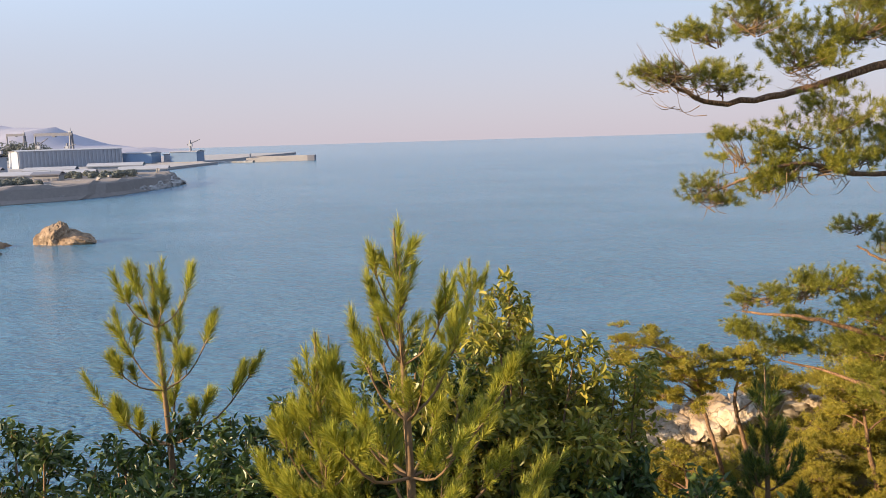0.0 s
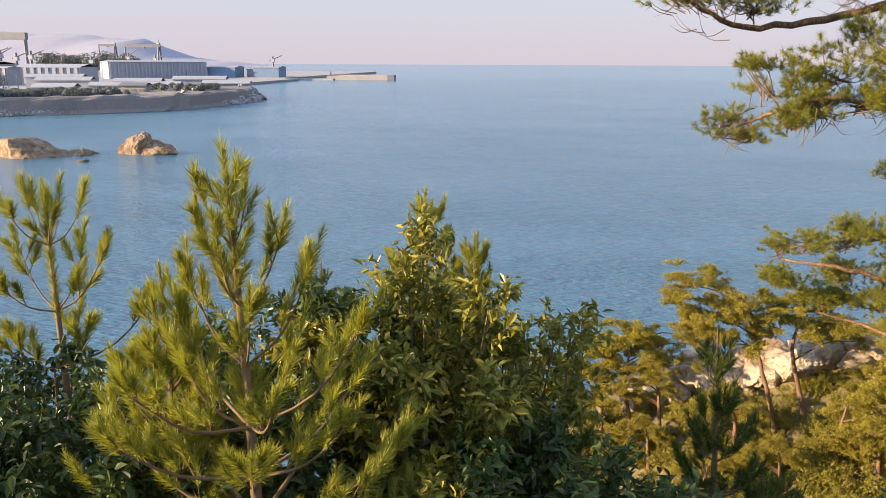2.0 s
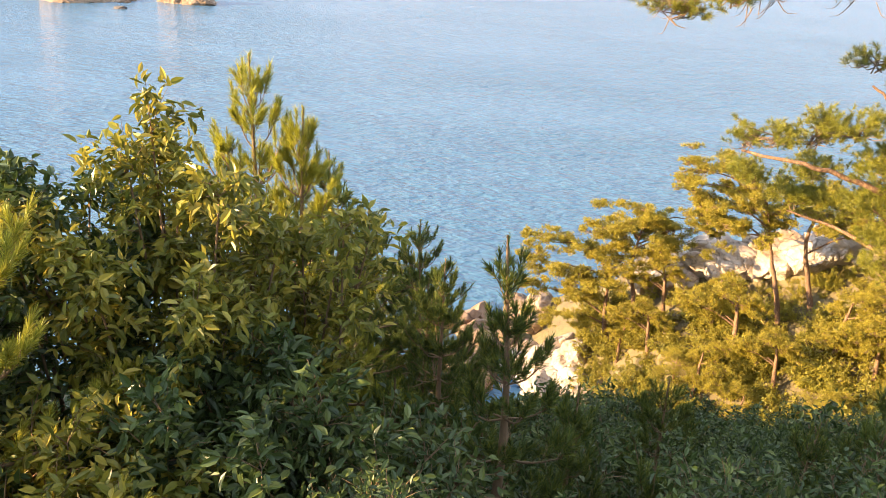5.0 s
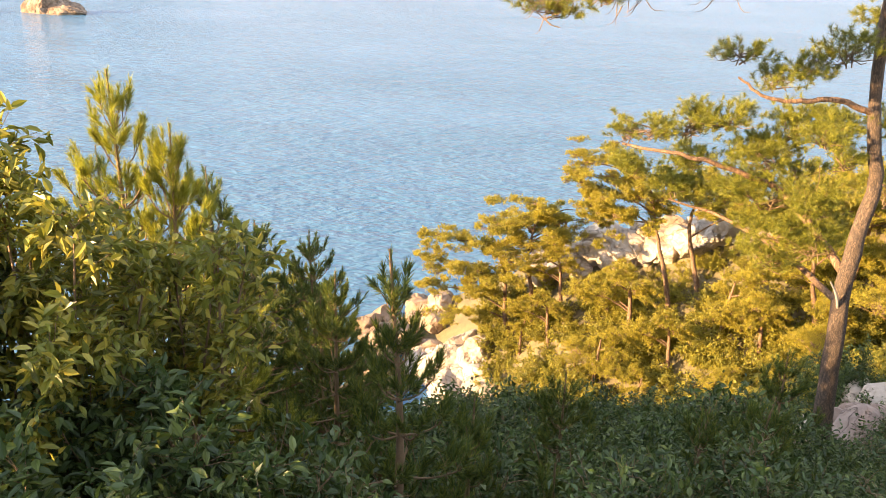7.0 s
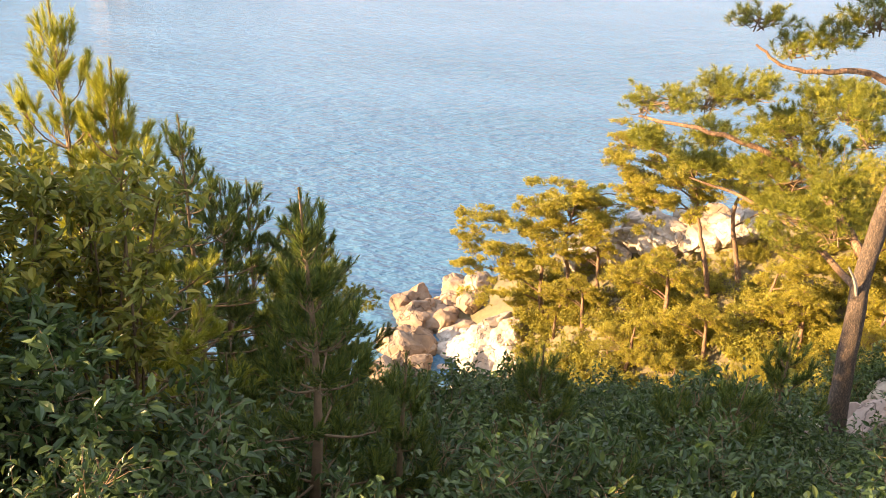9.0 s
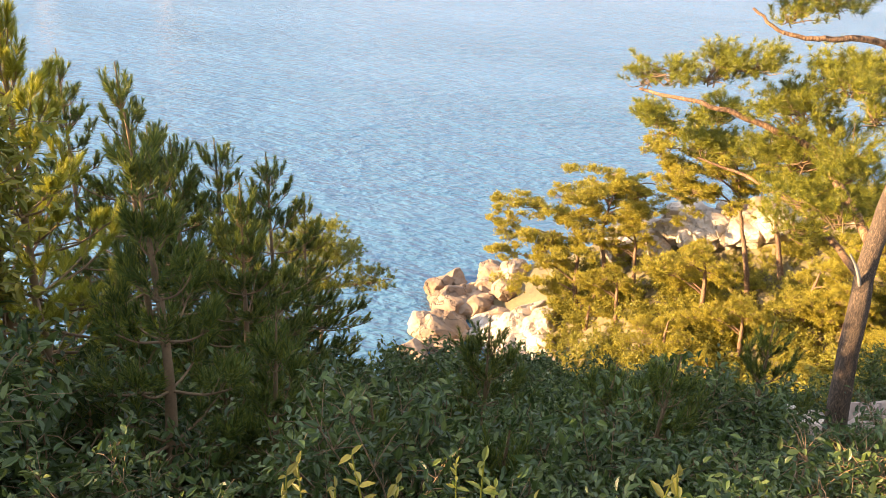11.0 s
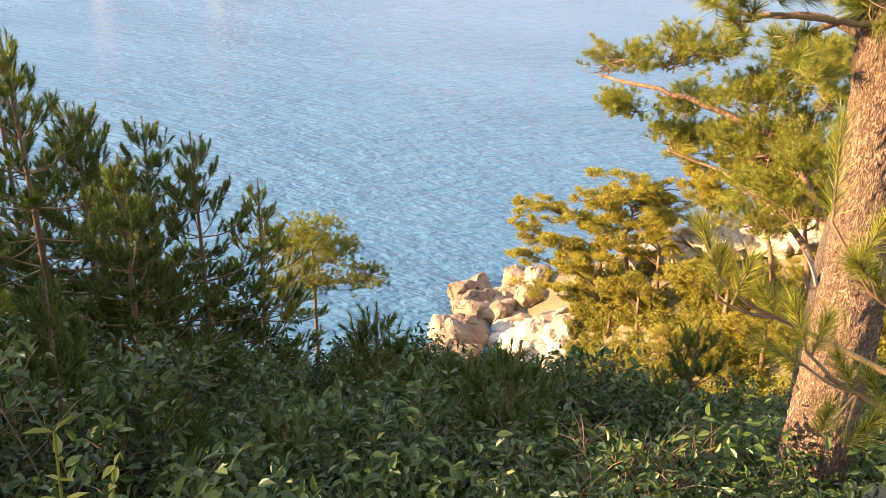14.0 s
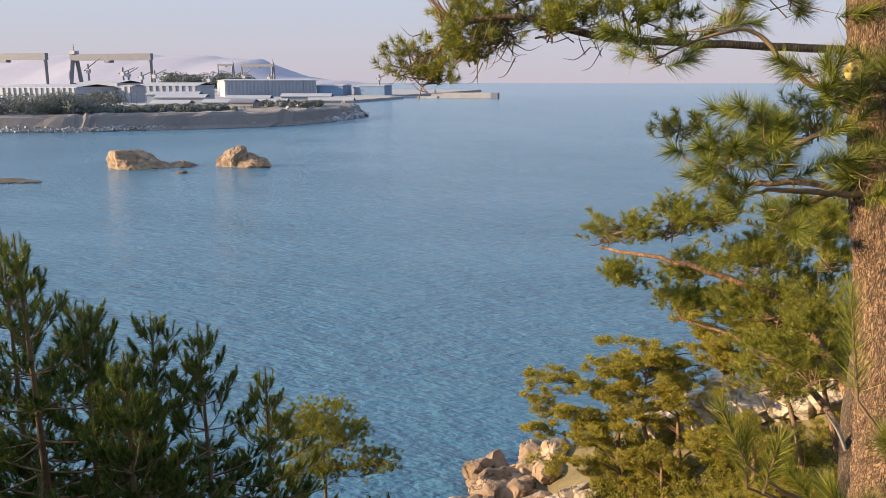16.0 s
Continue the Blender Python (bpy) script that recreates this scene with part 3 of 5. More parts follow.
def bough_pine(at, top, boughs, seed, label):
    """A sapling beside the path whose side boughs reach out and end in upright brushes. boughs: points, with shoots as tip and way."""
    r = np.random.default_rng(seed)
    base = np.array(at, float)
    e = thing("young_pine", base, label, "pine tree")
    v, f = tube(spline([(0, 0, 0), (np.array(top) - base) * [0.5, 0.5, 0.6], np.array(top) - base], 12), [0.035, 0.012], 9, 0.2, r)
    part("trunk", mesh("trunk", v, f, M_TWIG, True), e)
    P, D, L = [np.array(top) - base - [0, 0, 0.3]], [(0, 0, 1)], [0.35]
    for pts, shoots in boughs:
        lb = spline(np.array(pts) - base, 12)
        part("branch", mesh("branch", *tube(lb, [0.014, 0.006], 7, 0.2, r), M_TWIG, True), e)
        for k in (7, 9):
            P.append(lb[k]); D.append(unit(lb[k + 1] - lb[k] + [0, 0, 0.05])); L.append(0.15)
        for p, d, ln in shoots:
            p, d = np.array(p) - base, unit(np.array(d, float))
            q = p - d * ln
            part("branch", mesh("branch", *tube([lb[-3], (lb[-3] + q) / 2 + [0, 0, -0.015], q, p], [0.006, 0.004], 5), M_TWIG, True), e)
            P.append(q); D.append(d); L.append(ln)
    v, f = needle_brush(P, D, L, 0.10, 280, 0.0021, r, 46)
    part("crown", mesh("crown", v, f, M_OLD), e)
    return e


bough_pine((8.05, 6.25, float(ground(8.05, 6.25)) - 0.05), (7.95, 6.2, 0.1),
           [([(8.0, 6.22, -0.95), (7.6, 6.15, -0.8), (7.3, 6.1, -0.62)], [((7.16, 6.1, -0.16), (-0.15, 0, 1), 0.3), ((7.32, 6.05, -0.42), (0.2, -0.2, 1), 0.16), ((7.26, 6.0, -0.52), (-0.5, -0.4, 0.5), 0.12), ((7.45, 6.0, -0.5), (0.2, -0.3, 0.8), 0.15)]),
            ([(8.02, 6.22, -1.35), (7.6, 6.15, -1.1), (7.3, 6.1, -0.95)], [((7.16, 6.08, -0.72), (-0.4, 0, 0.9), 0.16), ((7.26, 6.1, -0.76), (0.1, 0, 1), 0.13), ((7.1, 6.05, -0.85), (-0.9, -0.1, 0.4), 0.14), ((7.31, 6.0, -1.0), (0, -0.3, 0.7), 0.14), ((7.44, 6.0, -1.0), (0.3, -0.2, 0.8), 0.16)]),
            ([(8.02, 6.3, -1.2), (7.4, 6.4, -1.0), (7.05, 6.25, -0.82)], [((6.86, 6.1, -0.52), (-0.45, 0, 0.9), 0.18), ((6.93, 6.12, -0.6), (-0.1, 0, 1), 0.16), ((7.02, 6.1, -0.6), (0.2, 0, 1), 0.16)])],
           60, "bright young pine sapling reaching in front of a large trunk")

# ---- the large pine beside the path ----
foot = float(ground(7.74, 7.42)) - 0.1
old_pine((7.74, 7.42, foot),
         [(7.74, 7.42, foot), (7.69, 7.4, -1.4), (7.65, 7.4, -0.95), (7.6, 7.4, -0.5), (7.53, 7.4, -0.05), (7.45, 7.4, 0.6), (7.36, 7.4, 1.4), (7.25, 7.4, 2.6), (7.17, 7.4, 4.0)],
         [([(7.5, 7.34, -0.06), (7.3, 7.3, -0.05), (7.12, 7.28, -0.04), (6.98, 7.28, -0.08)], 0.016), ([(7.49, 7.32, 0.2), (7.3, 7.26, 0.2), (7.1, 7.24, 0.12), (6.93, 7.25, 0.16)], 0.014),
          ([(7.47, 7.36, 0.42), (7.25, 7.3, 0.36), (7.12, 7.3, 0.46), (6.98, 7.3, 0.58), (6.8, 7.3, 0.55), (6.62, 7.3, 0.47)], 0.013), ([(7.47, 7.36, 0.72), (7.3, 7.3, 0.86), (7.0, 7.2, 1.2)], 0.05),
          ([(7.5, 7.3, 0.1), (7.46, 7.18, 0.1), (7.42, 7.1, 0.12)], 0.012), ([(7.47, 7.3, 0.36), (7.42, 7.15, 0.38), (7.4, 7.05, 0.42)], 0.014), ([(7.45, 7.36, 0.0), (7.32, 7.5, -0.1), (7.26, 7.55, -0.16)], 0.02)],
         [((6.92, 7.25, 0.17), 0.07, 0.08, 0.05), ((7.03, 7.28, 0.25), 0.06, 0.08, 0.05), ((6.9, 7.22, 0.07), 0.04, 0.05, 0.03), ((7.05, 7.22, 0.05), 0.09, 0.09, 0.05), ((7.12, 7.3, 0.17), 0.07, 0.08, 0.05),
          ((7.22, 7.2, 0.4), 0.08, 0.08, 0.06), ((7.32, 7.12, 0.3), 0.07, 0.07, 0.05), ((7.45, 7.12, 0.43), 0.08, 0.08, 0.06), ((7.37, 7.12, 0.06), 0.05, 0.05, 0.04), ((7.52, 7.12, 0.1), 0.06, 0.06, 0.05), ((7.62, 7.2, 0.3), 0.1, 0.1, 0.08),
          ((6.62, 7.3, 0.48), 0.04, 0.05, 0.03), ((6.73, 7.3, 0.58), 0.07, 0.07, 0.04), ((6.9, 7.35, 0.66), 0.1, 0.1, 0.06), ((7.1, 7.35, 0.7), 0.1, 0.1, 0.06), ((7.0, 7.25, 1.5), 0.5, 0.45, 0.3), ((7.4, 7.3, 2.6), 0.9, 0.8, 0.5), ((7.55, 7.15, 0.75), 0.2, 0.2, 0.14), ((7.3, 7.1, 0.8), 0.16, 0.16, 0.1),
          ((6.95, 7.3, -0.07), 0.06, 0.08, 0.04), ((7.2, 7.5, -0.16), 0.09, 0.08, 0.04), ((7.82, 7.5, 0.1), 0.1, 0.1, 0.08)],
         71, [0.165, 0.14, 0.125, 0.118, 0.108, 0.095, 0.08, 0.04], M_BROOM, 0.09, 200, 0.0028, 60, "tall pine with thick scaly brown bark beside the path", barkm=M_SCALY, trunk_sides=72, twig=0.35, plates=0.1, least=6)
cone = thing("pine_cone", (7.3, 7.05, 0.42), "small yellow-green pine cone among the needles", "pine cone")
spin = np.arange(90)
h = spin / 89
ring = np.stack([np.cos(spin * 2.4) * 0.02 * np.sin(0.4 + 2.6 * h), np.sin(spin * 2.4) * 0.02 * np.sin(0.4 + 2.6 * h), h * 0.055 - 0.027], 1)
v, f = leaf_set(ring * 0.6, ring * [1, 1, 0] + [0, 0, 0.012], ring * [1, 1, 0.2] + 1e-4, 0.016, 0.014, np.random.default_rng(9))
part("scales", mesh("scales", v, f, M_CONE), cone)
part("core", mesh("core", *tube(spline([(0, 0, -0.03), (0, 0, 0), (0, 0, 0.03)], 9), [0.008, 0.02, 0.016, 0.004], 10), M_CONE, True), cone)

# ---- the leaning pine on the slope ----
old_pine((9.52, 14.26, float(ground(9.52, 14.26)) - 0.1),
         [(9.52, 14.26, float(ground(9.52, 14.26)) - 0.1), (9.37, 14.2, -6.0), (9.29, 14.2, -5.0), (9.23, 14.2, -4.1), (9.23, 14.2, -3.2), (9.26, 14.2, -2.7), (9.32, 14.2, -2.04), (9.1, 14.2, -1.2), (8.95, 14.2, -0.3), (8.8, 14.0, 1.5), (8.5, 13.7, 3.2), (8.2, 13.5, 4.4)],
         [([(9.3, 14.4, -3.7), (9.0, 15.3, -3.2), (8.6, 16.0, -2.8), (7.6, 16.1, -2.45), (6.8, 16.1, -2.25), (5.9, 16.7, -2.25)], 0.075),
          ([(8.9, 14.1, 0.7), (7.6, 13.4, 0.75), (6.2, 12.6, 0.8), (5.2, 12.2, 1.0), (4.6, 12.2, 0.9), (4.1, 13.0, 0.55)], 0.05),
          ([(8.6, 13.8, 2.5), (7.0, 13.4, 2.5), (5.4, 13.0, 2.1), (4.06, 12.75, 1.95), (3.0, 12.0, 2.3)], 0.08),
          ([(9.05, 14.2, -1.0), (8.4, 14.1, -0.8), (7.9, 14.0, -0.83), (7.4, 14.0, -0.8), (7.0, 14.2, -0.55)], 0.05),
          ([(9.3, 14.5, -4.2), (9.0, 16.4, -4.1), (8.2, 17.6, -3.9), (7.2, 18.0, -3.7)], 0.06)],
         [((6.0, 16.7, -2.1), 0.3, 0.35, 0.15), ((6.3, 16.5, -1.9), 0.5, 0.5, 0.3), ((6.9, 16.2, -1.75), 0.6, 0.5, 0.4), ((7.5, 16.0, -1.55), 0.6, 0.5, 0.3), ((8.3, 16.0, -2.2), 0.8, 0.7, 0.4), ((8.6, 15.9, -1.6), 0.7, 0.6, 0.3), ((8.5, 16.2, -3.0), 0.9, 0.7, 0.4),
          ((3.95, 13.0, 0.6), 0.3, 0.3, 0.2), ((4.45, 12.6, 1.15), 0.45, 0.4, 0.4), ((5.2, 12.5, 1.35), 0.6, 0.5, 0.4), ((6.0, 12.8, 1.7), 0.7, 0.5, 0.5), ((5.1, 12.3, 0.85), 0.5, 0.4, 0.15), ((4.15, 12.9, 0.45), 0.35, 0.3, 0.15), ((4.75, 12.5, 0.7), 0.45, 0.35, 0.2), ((5.5, 12.4, 0.95), 0.5, 0.4, 0.2), ((6.4, 12.9, 1.1), 0.6, 0.5, 0.3), ((7.2, 13.2, 1.5), 0.6, 0.5, 0.4),
          ((3.3, 12.2, 2.35), 0.45, 0.4, 0.15), ((4.1, 12.7, 2.25), 0.6, 0.5, 0.3), ((3.9, 12.5, 2.95), 0.5, 0.4, 0.25), ((4.6, 12.8, 3.15), 0.8, 0.6, 0.4), ((5.4, 13.0, 2.6), 0.8, 0.6, 0.4), ((6.2, 13.0, 3.1), 0.9, 0.7, 0.5), ((7.2, 13.3, 3.0), 0.9, 0.7, 0.5),
          ((7.0, 14.1, -0.2), 0.35, 0.35, 0.2), ((7.45, 14.0, -0.55), 0.3, 0.35, 0.2), ((7.9, 14.0, -0.35), 0.4, 0.4, 0.25), ((8.4, 14.0, -0.1), 0.45, 0.45, 0.3), ((8.4, 14.1, -1.4), 0.35, 0.4, 0.15), ((8.75, 14.2, -1.75), 0.35, 0.4, 0.15), ((9.6, 14.4, -1.3), 0.5, 0.5, 0.3), ((9.8, 14.6, -2.4), 0.6, 0.5, 0.3), ((8.2, 16.4, -2.2), 0.45, 0.4, 0.2), ((9.0, 16.4, -2.55), 0.45, 0.4, 0.25), ((9.7, 14.9, 0.2), 0.8, 0.7, 0.4), ((9.0, 15.3, -1.5), 0.7, 0.6, 0.3), ((7.3, 18.0, -3.4), 0.7, 0.6, 0.3), ((8.3, 17.6, -3.3), 0.9, 0.7, 0.4), ((6.4, 17.6, -2.9), 0.6, 0.6, 0.25), ((7.4, 17.4, -2.7), 0.6, 0.6, 0.3),
          ((8.8, 15.2, -2.6), 0.6, 0.5, 0.4), ((8.75, 14.85, -2.75), 0.45, 0.3, 0.3), ((8.9, 14.7, -3.4), 0.4, 0.3, 0.25), ((8.45, 15.1, -3.3), 0.45, 0.35, 0.25), ((8.9, 15.4, -3.5), 0.7, 0.6, 0.4), ((8.5, 15.6, -3.9), 0.6, 0.5, 0.3), ((9.3, 16.5, -3.6), 1.0, 0.8, 0.4), ((8.5, 13.8, 3.8), 1.2, 1.0, 0.6), ((9.6, 14.5, 2.2), 0.9, 0.8, 0.4)],
         81, [0.17, 0.145, 0.13, 0.11, 0.09, 0.07, 0.04], M_OLD, 0.10, 60, 0.0065, 120, grow=1.1, barkm=M_LEAN, label="old leaning pine with long bare limbs and flat foliage pads",
         bare=[((3.2, 12.15, 2.25), (-0.8, -0.3, 0.5), 40, 0.5), ((3.6, 12.4, 2.1), (-0.6, -0.3, 0.5), 30, 0.45), ((4.1, 12.8, 0.6), (-0.3, 0, -0.3), 40, 0.3), ((5.0, 12.3, 0.85), (-0.3, 0, -0.5), 50, 0.35), ((6.0, 12.6, 0.85), (-0.2, 0, 0.2), 40, 0.4), ((5.6, 13.0, 2.3), (-0.6, 0, 0.3), 40, 0.45)],
         dead=[([(9.32, 14.3, -4.5), (9.05, 14.0, -3.9), (8.85, 13.9, -3.6)], 0.035)])

# ---- far tree down the slope ----
old_pine((-2.7, 25.6, float(ground(-2.7, 25.6)) - 0.1), [(-2.7, 25.6, float(ground(-2.7, 25.6)) - 0.1), (-2.8, 25.5, -14), (-2.9, 25.5, -10)],
         [([(-2.8, 25.5, -11.6), (-1.6, 25.5, -11.4), (-0.5, 25.6, -11.1)], 0.05)],
         [((-3.0, 25.5, -9.9), 0.9, 0.9, 0.4), ((-3.9, 25.5, -10.6), 0.9, 0.8, 0.4), ((-2.2, 25.5, -10.6), 0.9, 0.8, 0.4), ((-1.0, 25.5, -11.1), 0.6, 0.5, 0.25), ((-2.9, 25.4, -11.6), 1.2, 1.0, 0.4)],
         91, [0.12, 0.07, 0.03], M_OLD, 0.12, 45, 0.009, 90, grow=1.35, label="small pine with thin twigs above the cove")

# ---- shrubs on the near slope ----
def bush(x, y, top, radius, seed, mat, leaves, label, length=0.09):
    z = float(ground(x, y)) - 0.05
    return shrub((x, y, z), (top - z) * 0.9, radius, seed, mat, leaves, length, length * 0.46, label, 16, low=6, fine=True)


bush(0.45, 6.5, 0.36, 0.95, 101, M_LEAFY, 8000, "broad-leaved shrub with sunlit yellow put into its leaf colour")
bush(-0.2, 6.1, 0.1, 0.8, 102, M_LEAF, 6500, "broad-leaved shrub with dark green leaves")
bush(1.2, 7.0, -0.25, 0.9, 103, M_LEAFY, 6000, "broad-leaved shrub with sunlit yellow put into its leaf colour")
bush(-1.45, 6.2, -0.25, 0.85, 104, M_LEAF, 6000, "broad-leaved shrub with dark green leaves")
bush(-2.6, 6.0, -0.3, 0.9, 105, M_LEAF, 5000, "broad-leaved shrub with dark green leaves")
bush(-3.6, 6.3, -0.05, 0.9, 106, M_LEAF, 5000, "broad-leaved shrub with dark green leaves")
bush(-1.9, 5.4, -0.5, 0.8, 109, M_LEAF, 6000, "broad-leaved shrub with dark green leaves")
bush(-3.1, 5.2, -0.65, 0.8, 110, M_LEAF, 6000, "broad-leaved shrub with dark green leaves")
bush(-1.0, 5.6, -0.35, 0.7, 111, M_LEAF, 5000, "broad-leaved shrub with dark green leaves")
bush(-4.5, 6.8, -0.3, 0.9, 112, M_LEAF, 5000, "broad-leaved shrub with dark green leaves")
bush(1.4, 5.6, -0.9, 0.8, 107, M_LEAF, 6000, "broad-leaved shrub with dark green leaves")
bush(0.6, 5.2, -1.0, 0.7, 108, M_LEAFY, 5000, "broad-leaved shrub with sunlit yellow put into its leaf colour")
thick = "dense dark green broad-leaved shrub on the slope"
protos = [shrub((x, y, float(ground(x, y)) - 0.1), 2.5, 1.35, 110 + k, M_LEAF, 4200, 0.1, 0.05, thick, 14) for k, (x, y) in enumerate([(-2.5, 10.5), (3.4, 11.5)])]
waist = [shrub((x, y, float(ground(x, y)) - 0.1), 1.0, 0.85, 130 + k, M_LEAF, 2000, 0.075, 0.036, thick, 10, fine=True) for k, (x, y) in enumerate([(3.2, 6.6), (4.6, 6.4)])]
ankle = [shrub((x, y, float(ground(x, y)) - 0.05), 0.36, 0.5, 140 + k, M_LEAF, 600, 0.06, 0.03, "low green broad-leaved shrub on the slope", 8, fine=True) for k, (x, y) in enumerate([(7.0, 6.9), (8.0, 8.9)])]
rng = np.random.default_rng(5)
lower = {2.5: [], 1.0: [], 0.36: []}


def slope_bush(x, y, tall, single):
    """A shrub of that height: of the kind whose leaves suit its size, by itself or as one of the undergrowth."""
    h, kinds = (2.5, protos) if tall > 1.5 else (1.0, waist) if tall > 0.55 else (0.36, ankle)
    if single:
        place(kinds[rng.integers(0, 2)], x, y, rng.random() * 6.28, tall / h, 0.1 * min(tall, 1))
    else:
        lower[h].append((x, y, rng.random() * 6.28, tall / h))


for _ in range(280):
    x, y = rng.uniform(-9, 13), rng.uniform(3, 24)
    s = -0.5 * x + 0.87 * y - 1.0
    if s < 0.5 or s > 20 or (s < 1.3 and x < 5.8):
        continue
    size = min(0.13 + 0.1 * s, 1.4) * rng.uniform(0.8, 1.2) * float(np.interp(x, [4.5, 7.5], [1.0, 0.6]))
    if x > 7.5 and s > 5 and rng.random() < 0.35:
        continue
    if 5.9 + 0.42 * (y - 8) < x < 12.5 and y < 15.0:
        size = min(size, 0.13 + 0.05 * rng.random())
    slope_bush(x, y, size * 2.5, s < 9)

for _ in range(240):
    x, s = rng.uniform(5.0, 12.5), rng.uniform(0.45, 7.0)
    y = (s + 1.0 + 0.5 * x) / 0.87
    if y > 4.9 and (x - 7.7) ** 2 + (y - 7.42) ** 2 > 0.2 and (x - 9.45) ** 2 + (y - 14.0) ** 2 > 0.9:
        slope_bush(x, y, rng.uniform(0.26, 0.42) if x > 5.9 + 0.42 * (y - 8) else rng.uniform(0.45, 0.75) + 0.1 * s, False)


def thicket(name, sources, places, mat, label, category):
    """Many shrubs too far off to be told apart, as one mesh."""
    vs, fs, o = [], [], 0
    for k, (x, y, rz, s) in enumerate(places):
        me = sources[k % len(sources)]
        v, f = np.empty(len(me.vertices) * 3, np.float32), np.empty(len(me.polygons) * 3, np.int32)
        me.vertices.foreach_get("co", v)
        me.loops.foreach_get("vertex_index", f)
        v = v.reshape(-1, 3) * s
        c, n = math.cos(rz), math.sin(rz)
        vs.append(np.stack([v[:, 0] * c - v[:, 1] * n + x, v[:, 0] * n + v[:, 1] * c + y, v[:, 2] + float(ground(x, y)) - 0.15], 1))
        fs.append(f.reshape(-1, 3) + o)
        o += len(v)
    return tagged(new(name, mesh(name, np.vstack(vs), np.vstack(fs), mat)), label, category, kind="stuff")


for kinds, h in ((protos, 2.5), (waist, 1.0), (ankle, 0.36)):
    thicket("undergrowth", [c.data for g in kinds for c in g.children if c.name.startswith("foliage")], lower[h], M_LEAF, "dark green undergrowth covering the steep slope", "undergrowth")

# ---- unseen pines to the west, placed to shade the slope ----
shade_pine = young_pine((-15, 4.5, 2.6), 5, 200, M_SHADED, 1.5, 0.42, 24, 0.12, 0.014, single=False, fill=0.6, label="unseen dark pine added beside the path to cast shade")
for _ in range(60):
    x, y = rng.uniform(-22, -11), rng.uniform(3.5, 13)
    place(shade_pine, x, y, rng.random() * 6.28, rng.uniform(0.6, 0.84))

for _ in range(26):
    y = rng.uniform(0.2, 4.2)
    place(shade_pine, rng.uniform(-14, -9.5), y, rng.random() * 6.28, rng.uniform(0.48, 0.56) if y < 1.5 else rng.uniform(0.36, 0.43))

for _ in range(34):
    place(shade_pine, rng.uniform(-15, -9), rng.uniform(-8, -2.2), rng.random() * 6.28, rng.uniform(0.62, 0.8))

# Unseen row close to the path, added to keep sun off its shrubs.
for _ in range(9):
    place(shade_pine, rng.uniform(-8.6, -6.0), rng.uniform(-2.4, -0.8), rng.random() * 6.28, rng.uniform(0.9, 1.0))

# ---- headland ----
def head_pine(seed, hgt, spread, x0, y0):
    r = np.random.default_rng(seed)
    z0 = float(ground(x0, y0)) - 0.05
    lean = r.normal(0, 0.5, 2)
    tr = [(x0, y0, z0), (x0 + lean[0] * 0.2, y0 + lean[1] * 0.4, z0 + hgt * 0.45), (x0 + lean[0], y0 + lean[1], z0 + hgt * 0.92)]
    limbs, pads = [], []
    for k in range(9):
        f = 0.46 + 0.055 * k
        az, ln = k * 2.4 + r.random(), spread * r.uniform(0.5, 1.0) * (1.15 - 0.06 * k)
        p = np.array(tr[1]) + (np.array(tr[2]) - np.array(tr[1])) * (f - 0.45) / 0.47
        q = p + [np.cos(az) * ln, np.sin(az) * ln, 0.25 * ln]
        limbs.append(([p, (p + q) / 2 + [0, 0, -0.08], q], 0.05))
        pads.append((q + [0, 0, 0.1], ln * 0.55, ln * 0.5, 0.28))
    pads.append((np.array(tr[2]), spread * 0.55, spread * 0.5, 0.35))
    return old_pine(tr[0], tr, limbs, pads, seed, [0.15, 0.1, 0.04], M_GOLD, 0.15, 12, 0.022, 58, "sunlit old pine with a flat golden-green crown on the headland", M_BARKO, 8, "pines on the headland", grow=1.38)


def crag_pine(seed, y, trunk, pads):
    """A headland pine by its outline. trunk: x and z of the stem; pads: x, z and half width of its cushions of needles."""
    r = np.random.default_rng(seed)
    tr = [(x, y + r.normal(0, 0.15), z) for x, z in trunk]
    tr[0] = (trunk[0][0], y, float(ground(trunk[0][0], y)) - 0.1)
    line = spline(tr, 30)
    limbs, cushions = [], []
    for x, z, w in pads:
        q = np.array([x, y + r.uniform(-1.1, 1.1), z])
        low = line[line[:, 2] < z - 0.25 * abs(x - np.interp(z, line[:, 2], line[:, 0]))]
        p = low[-1] if len(low) else line[6]
        limbs.append(([p, (p + q) / 2 + [0, 0, 0.12 * abs(q[0] - p[0])], q - [0, 0, 0.1]], 0.055))
        for k in range(13):
            o = r.normal(0, 1, 3) * [0.58 * w, 0.5 * w, 0.28 * w]
            cushions.append((q + o, w * r.uniform(0.22, 0.46), w * r.uniform(0.22, 0.46), 0.16))
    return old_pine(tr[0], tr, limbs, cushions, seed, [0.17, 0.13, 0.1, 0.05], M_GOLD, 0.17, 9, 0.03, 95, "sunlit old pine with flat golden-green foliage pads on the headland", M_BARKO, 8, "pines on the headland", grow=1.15)


